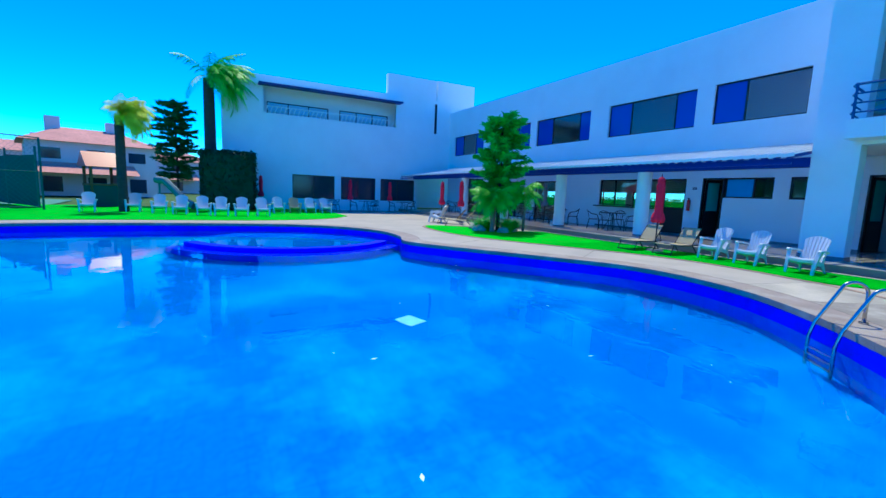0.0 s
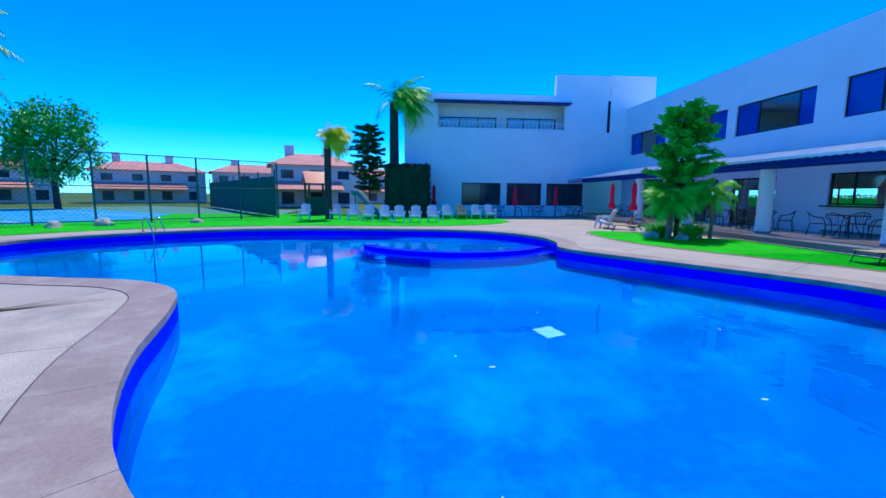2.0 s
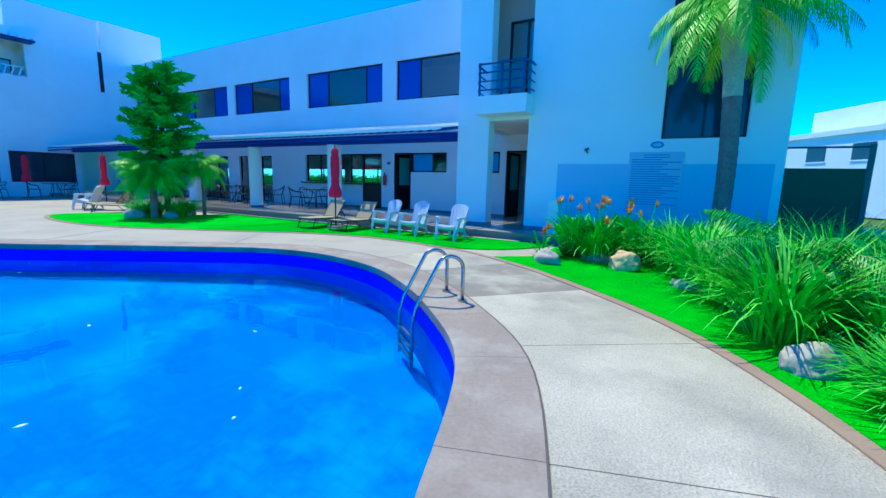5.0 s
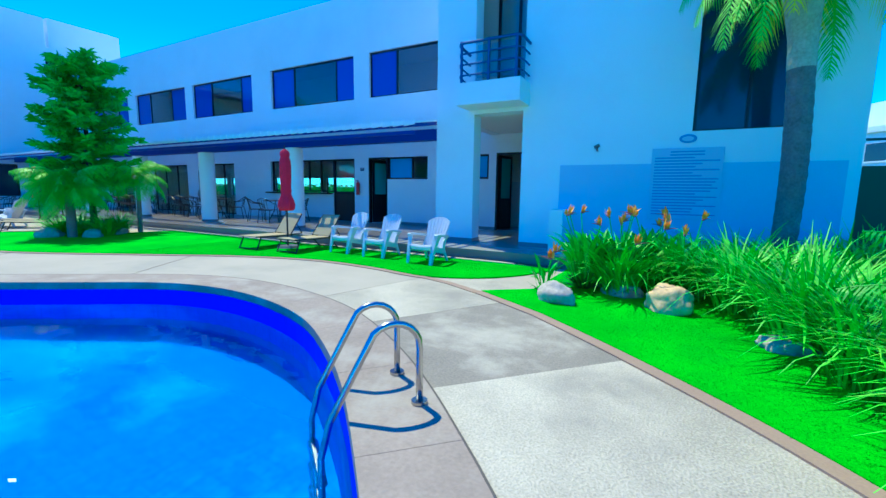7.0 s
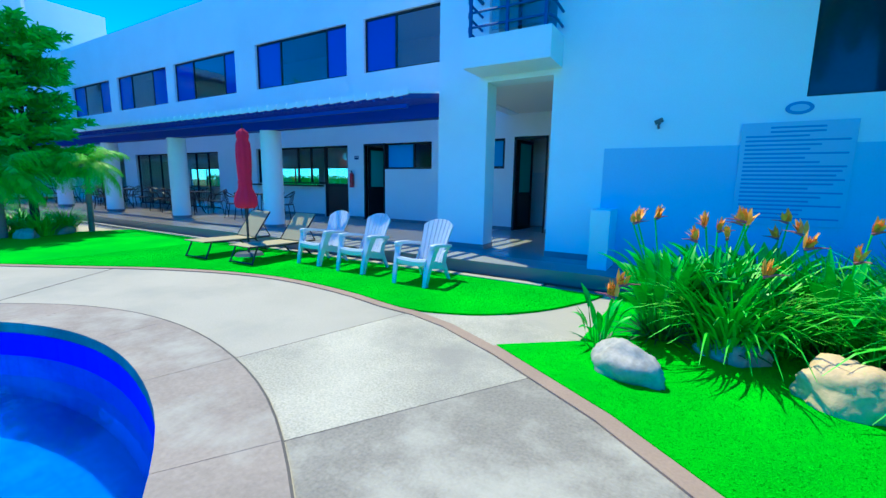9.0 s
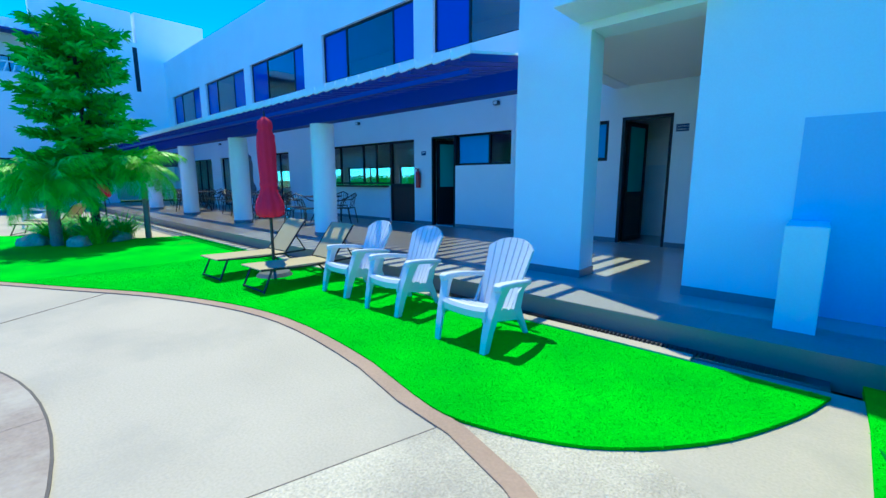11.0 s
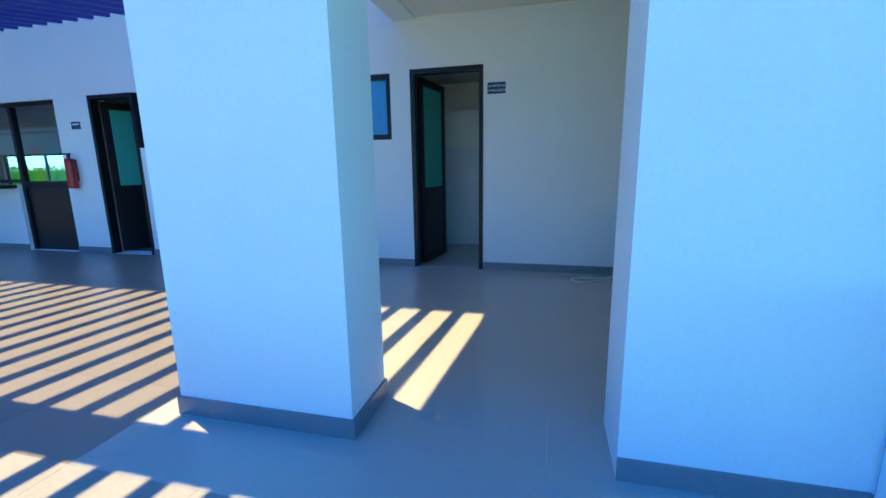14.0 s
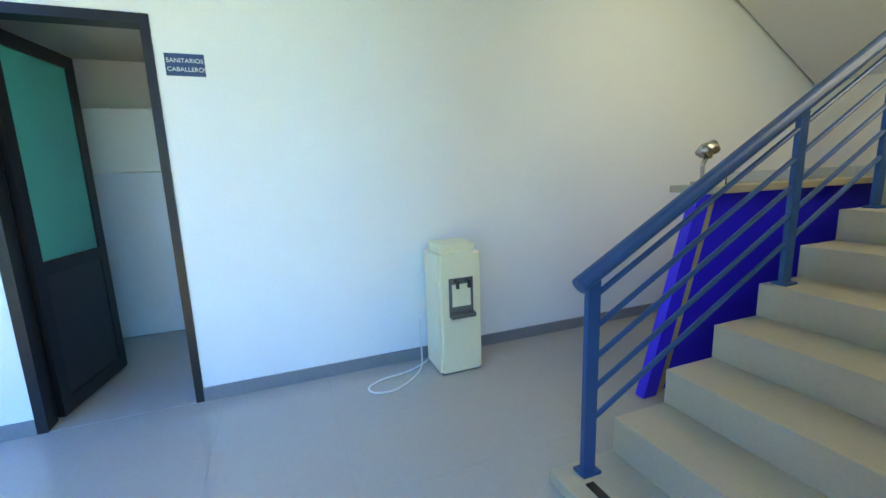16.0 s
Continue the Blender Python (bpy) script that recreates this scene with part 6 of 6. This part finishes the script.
# ---------------------------------------------------------------- pieces: coping slabs, deck joints, borders, tiles, grate, grass
def strip_mesh(inner, outer, z0, z1):
    """Closed curved slab between two short lines of points."""
    bm = bmesh.new()
    rows = [[bm.verts.new((p.x, p.y, z)) for p, z in ((a, z0), (b, z0), (b, z1), (a, z1))] for a, b in zip(inner, outer)]
    for a, b in zip(rows, rows[1:]):
        for k in range(4):
            bm.faces.new((a[k], a[(k + 1) % 4], b[(k + 1) % 4], b[k]))
    bm.faces.new(rows[0]), bm.faces.new(rows[-1][::-1])
    bmesh.ops.recalc_face_normals(bm, faces=bm.faces)
    return bm


EDGE_OUT = offset_loop(POOL, 0.544)
STEP = 5
for i in range(2, len(POOL) + 2, STEP):
    idx = [k % len(POOL) for k in range(i, min(i + STEP, len(POOL) + 2) + 1)]
    a, b = [POOL[k].copy() for k in idx], [EDGE_OUT[k].copy() for k in idx]
    for l in (a, b):
        l[0] = l[0].lerp(l[1], 0.009)
        l[-1] = l[-1].lerp(l[-2], 0.009)
    part("coping_slab", strip_mesh(a, b, -0.09, 0.010), COPING, coping)
joints = thing("deck_joint", "dark saw-cut joints in the concrete deck", "joint", kind="structure")
OUT = offset_loop(POOL, 2.9)
for i in (7, 13, 27, 32, 46, 60, 136, 150, 164, 178, 192):
    q0, q1 = COPE[i], OUT[i]
    n = (q1 - q0).normalized().orthogonal() * 0.0035
    part("cut", sheet([[q0 - n, q0 + n, q1 + n, q1 - n]], 0.0035, 0.003), JOINT, joints)


PANEL_IN = offset_loop(POOL, 0.562)
for a, b in ((192, 224), (224, 231), (231, 236), (164, 178), (178, 192)):
    idx = [k % len(POOL) for k in range(a, b + 1)]
    structure(part("deck_panel", strip_mesh([PANEL_IN[k] for k in idx], [OUT[k] for k in idx], -0.02, 0.0028), DAMP if a == 224 else AGGREGATE), "rough washed aggregate panel of the pool deck", "deck")


def border(line, d, name_label, top=0.016):
    out = []
    for i, q in enumerate(line):
        t = (line[min(i + 1, len(line) - 1)] - line[max(i - 1, 0)]).normalized()
        out.append(q + Vector((t.y, -t.x)) * d)
    structure(part("border_kerb", strip_mesh(line, out, -0.05, top), BORDER), name_label, "kerb")


border(V2((1.9, -3.50), (1.2, -3.14), (0.75, -3.0)) + LAWN_A[25:-1], -0.11, "reddish concrete border of the lawn", 0.013)
border(LAWN_B[1:-4], 0.12, "reddish concrete border of the planted lawn")
border(LAWN_D + LAWN_D[:1], 0.10, "reddish concrete border of the lawn island")

# floor tiles of lobby and near patio
PATIOTILE = material("brownish_patio_tile", (0.25, 0.222, 0.20), 0.3, vary=0.07, scale=1.5, fine=50, bump=0.03)
EDGETILE = material("pale_step_edge_stone", (0.29, 0.28, 0.262), 0.55, vary=0.14, scale=1.4, fine=60, bump=0.1, stain=(0.20, 0.19, 0.17), stain_amount=0.5, stain_scale=1.6)
tile_floor = bpy.data.objects["floor"]
tile_me = None
for i in range(21):
    for k in range(7):
        x0, y0 = -7.23 + 0.62 * i, -0.995 + 0.59 * k
        if tile_me is None:
            t = part("tile", box(0.0008, 0.6192, 0.0008, 0.5892, 0, 0.0045), PATIOTILE, tile_floor)
            tile_me = t.data
            tile_lob = tile_me.copy()
            tile_lob.materials[0] = LOBBYT
            tile_edge = tile_me.copy()
            tile_edge.materials[0] = EDGETILE
            for v in tile_lob.vertices:
                v.co.x += -0.0005 if v.co.x < 0.3 else 0.0005
                v.co.y += -0.0005 if v.co.y < 0.3 else 0.0005
        else:
            t = new("tile", tile_me)
            t.parent = tile_floor
        if k == 0:
            t.data = tile_edge
        elif x0 > -1.1:
            t.data = tile_lob
        t.location = (x0, y0, FLOOR - 0.004)

# drain grate in the channel
grate = thing("drain_grate", "dark slotted drain grate at the foot of the step", "drain grate")
g0 = part("bar", box(-0.005, 0.005, -1.19, -1.05, 0.001, 0.018), DARKMETAL, grate)
g0.location.x = -3.0
for i in range(1, 150):
    o = new("bar", g0.data)
    o.parent = grate
    o.location.x = -3.0 + 0.034 * i
part("edge_rail", box(-3.05, 2.15, -1.199, -1.19, 0.001, 0.022), STEEL, grate)

# short grass on the lawns passed nearest
def turf(name, inside, x0, x1, y0, y1, count, seed, label):
    r = np.random.default_rng(seed)
    x, y = r.uniform(x0, x1, count), r.uniform(y0, y1, count)
    keep = np.zeros(count, bool)
    px, py = np.array([p.x for p in inside]), np.array([p.y for p in inside])
    for i in range(len(px)):
        j = i - 1
        hit = (py[i] > y) != (py[j] > y)
        with np.errstate(divide="ignore", invalid="ignore"):
            keep ^= hit & (x < (px[j] - px[i]) * (y - py[i]) / (py[j] - py[i]) + px[i])
    x, y = x[keep], y[keep]
    n = len(x)
    a, h = r.uniform(0, 6.283, n), r.uniform(0.004, 0.012, n)
    w = 0.004
    dx, dy = np.cos(a), np.sin(a)
    lx, ly = r.normal(0, 0.014, n), r.normal(0, 0.014, n)
    v = np.empty((n, 3, 3))
    v[:, 0] = np.stack([x - dx * w, y - dy * w, np.full(n, 0.02)], 1)
    v[:, 1] = np.stack([x + dx * w, y + dy * w, np.full(n, 0.02)], 1)
    v[:, 2] = np.stack([x + lx, y + ly, 0.02 + h], 1)
    me = bpy.data.meshes.new(name)
    me.from_pydata(v.reshape(-1, 3).tolist(), [], np.arange(3 * n).reshape(-1, 3).tolist())
    me.materials.append(TURF)
    tagged(new(name, me), label, "grass", kind="stuff")


TURF = material("grass_blades", (0.045, 0.60, 0.004), 0.8, vary=0.24, scale=1.2, fine=20, bump=0.0, spec=0.1, island=0.5)
turf("lawn_grass", LAWN_A, -5.5, 2.3, -4.5, -1.3, 150000, 1, "short bright green grass blades on the lawn")
turf("lawn_grass", LAWN_B, 1.7, 5.6, -7.5, -1.5, 110000, 2, "short bright green grass blades by the bed")

# things in the pool
CYANPL = material("pale_cyan_plastic", (0.16, 0.52, 0.78), 0.6, vary=0.04, scale=3, fine=40, bump=0.01)
cover = thing("drain_cover", "white square drain cover on the pool floor", "drain cover", pose(-1.75, -10.3, -1.349, 0, 0, 20))
part("plate", bevelled(-0.2, 0.2, -0.17, 0.17, 0, 0.02, 0.004), CYANPL, cover)
part("grille", bevelled(-0.1, 0.1, -0.1, 0.1, 0.0205, 0.026, 0.001), CYANPL, cover)
rp = random.Random(31)
bm = bmesh.new()
for _ in range(26):
    x, y = rp.uniform(-6, 2.2), rp.uniform(-13, -7.5)
    a, r_ = rp.uniform(0, 6.28), rp.uniform(0.02, 0.045)
    c = Vector((x, y, WATERLINE + 0.004))
    d, e = Vector((math.cos(a), math.sin(a), 0)) * r_, Vector((-math.sin(a), math.cos(a), 0)) * r_ * 0.45
    bm.faces.new([bm.verts.new(v) for v in (c - d, c - e * 0.8, c + d, c + e)])
tagged(part("floating_petals", bm, SIGNTEXT), "small pale petals floating on the water", "petals", kind="stuff")
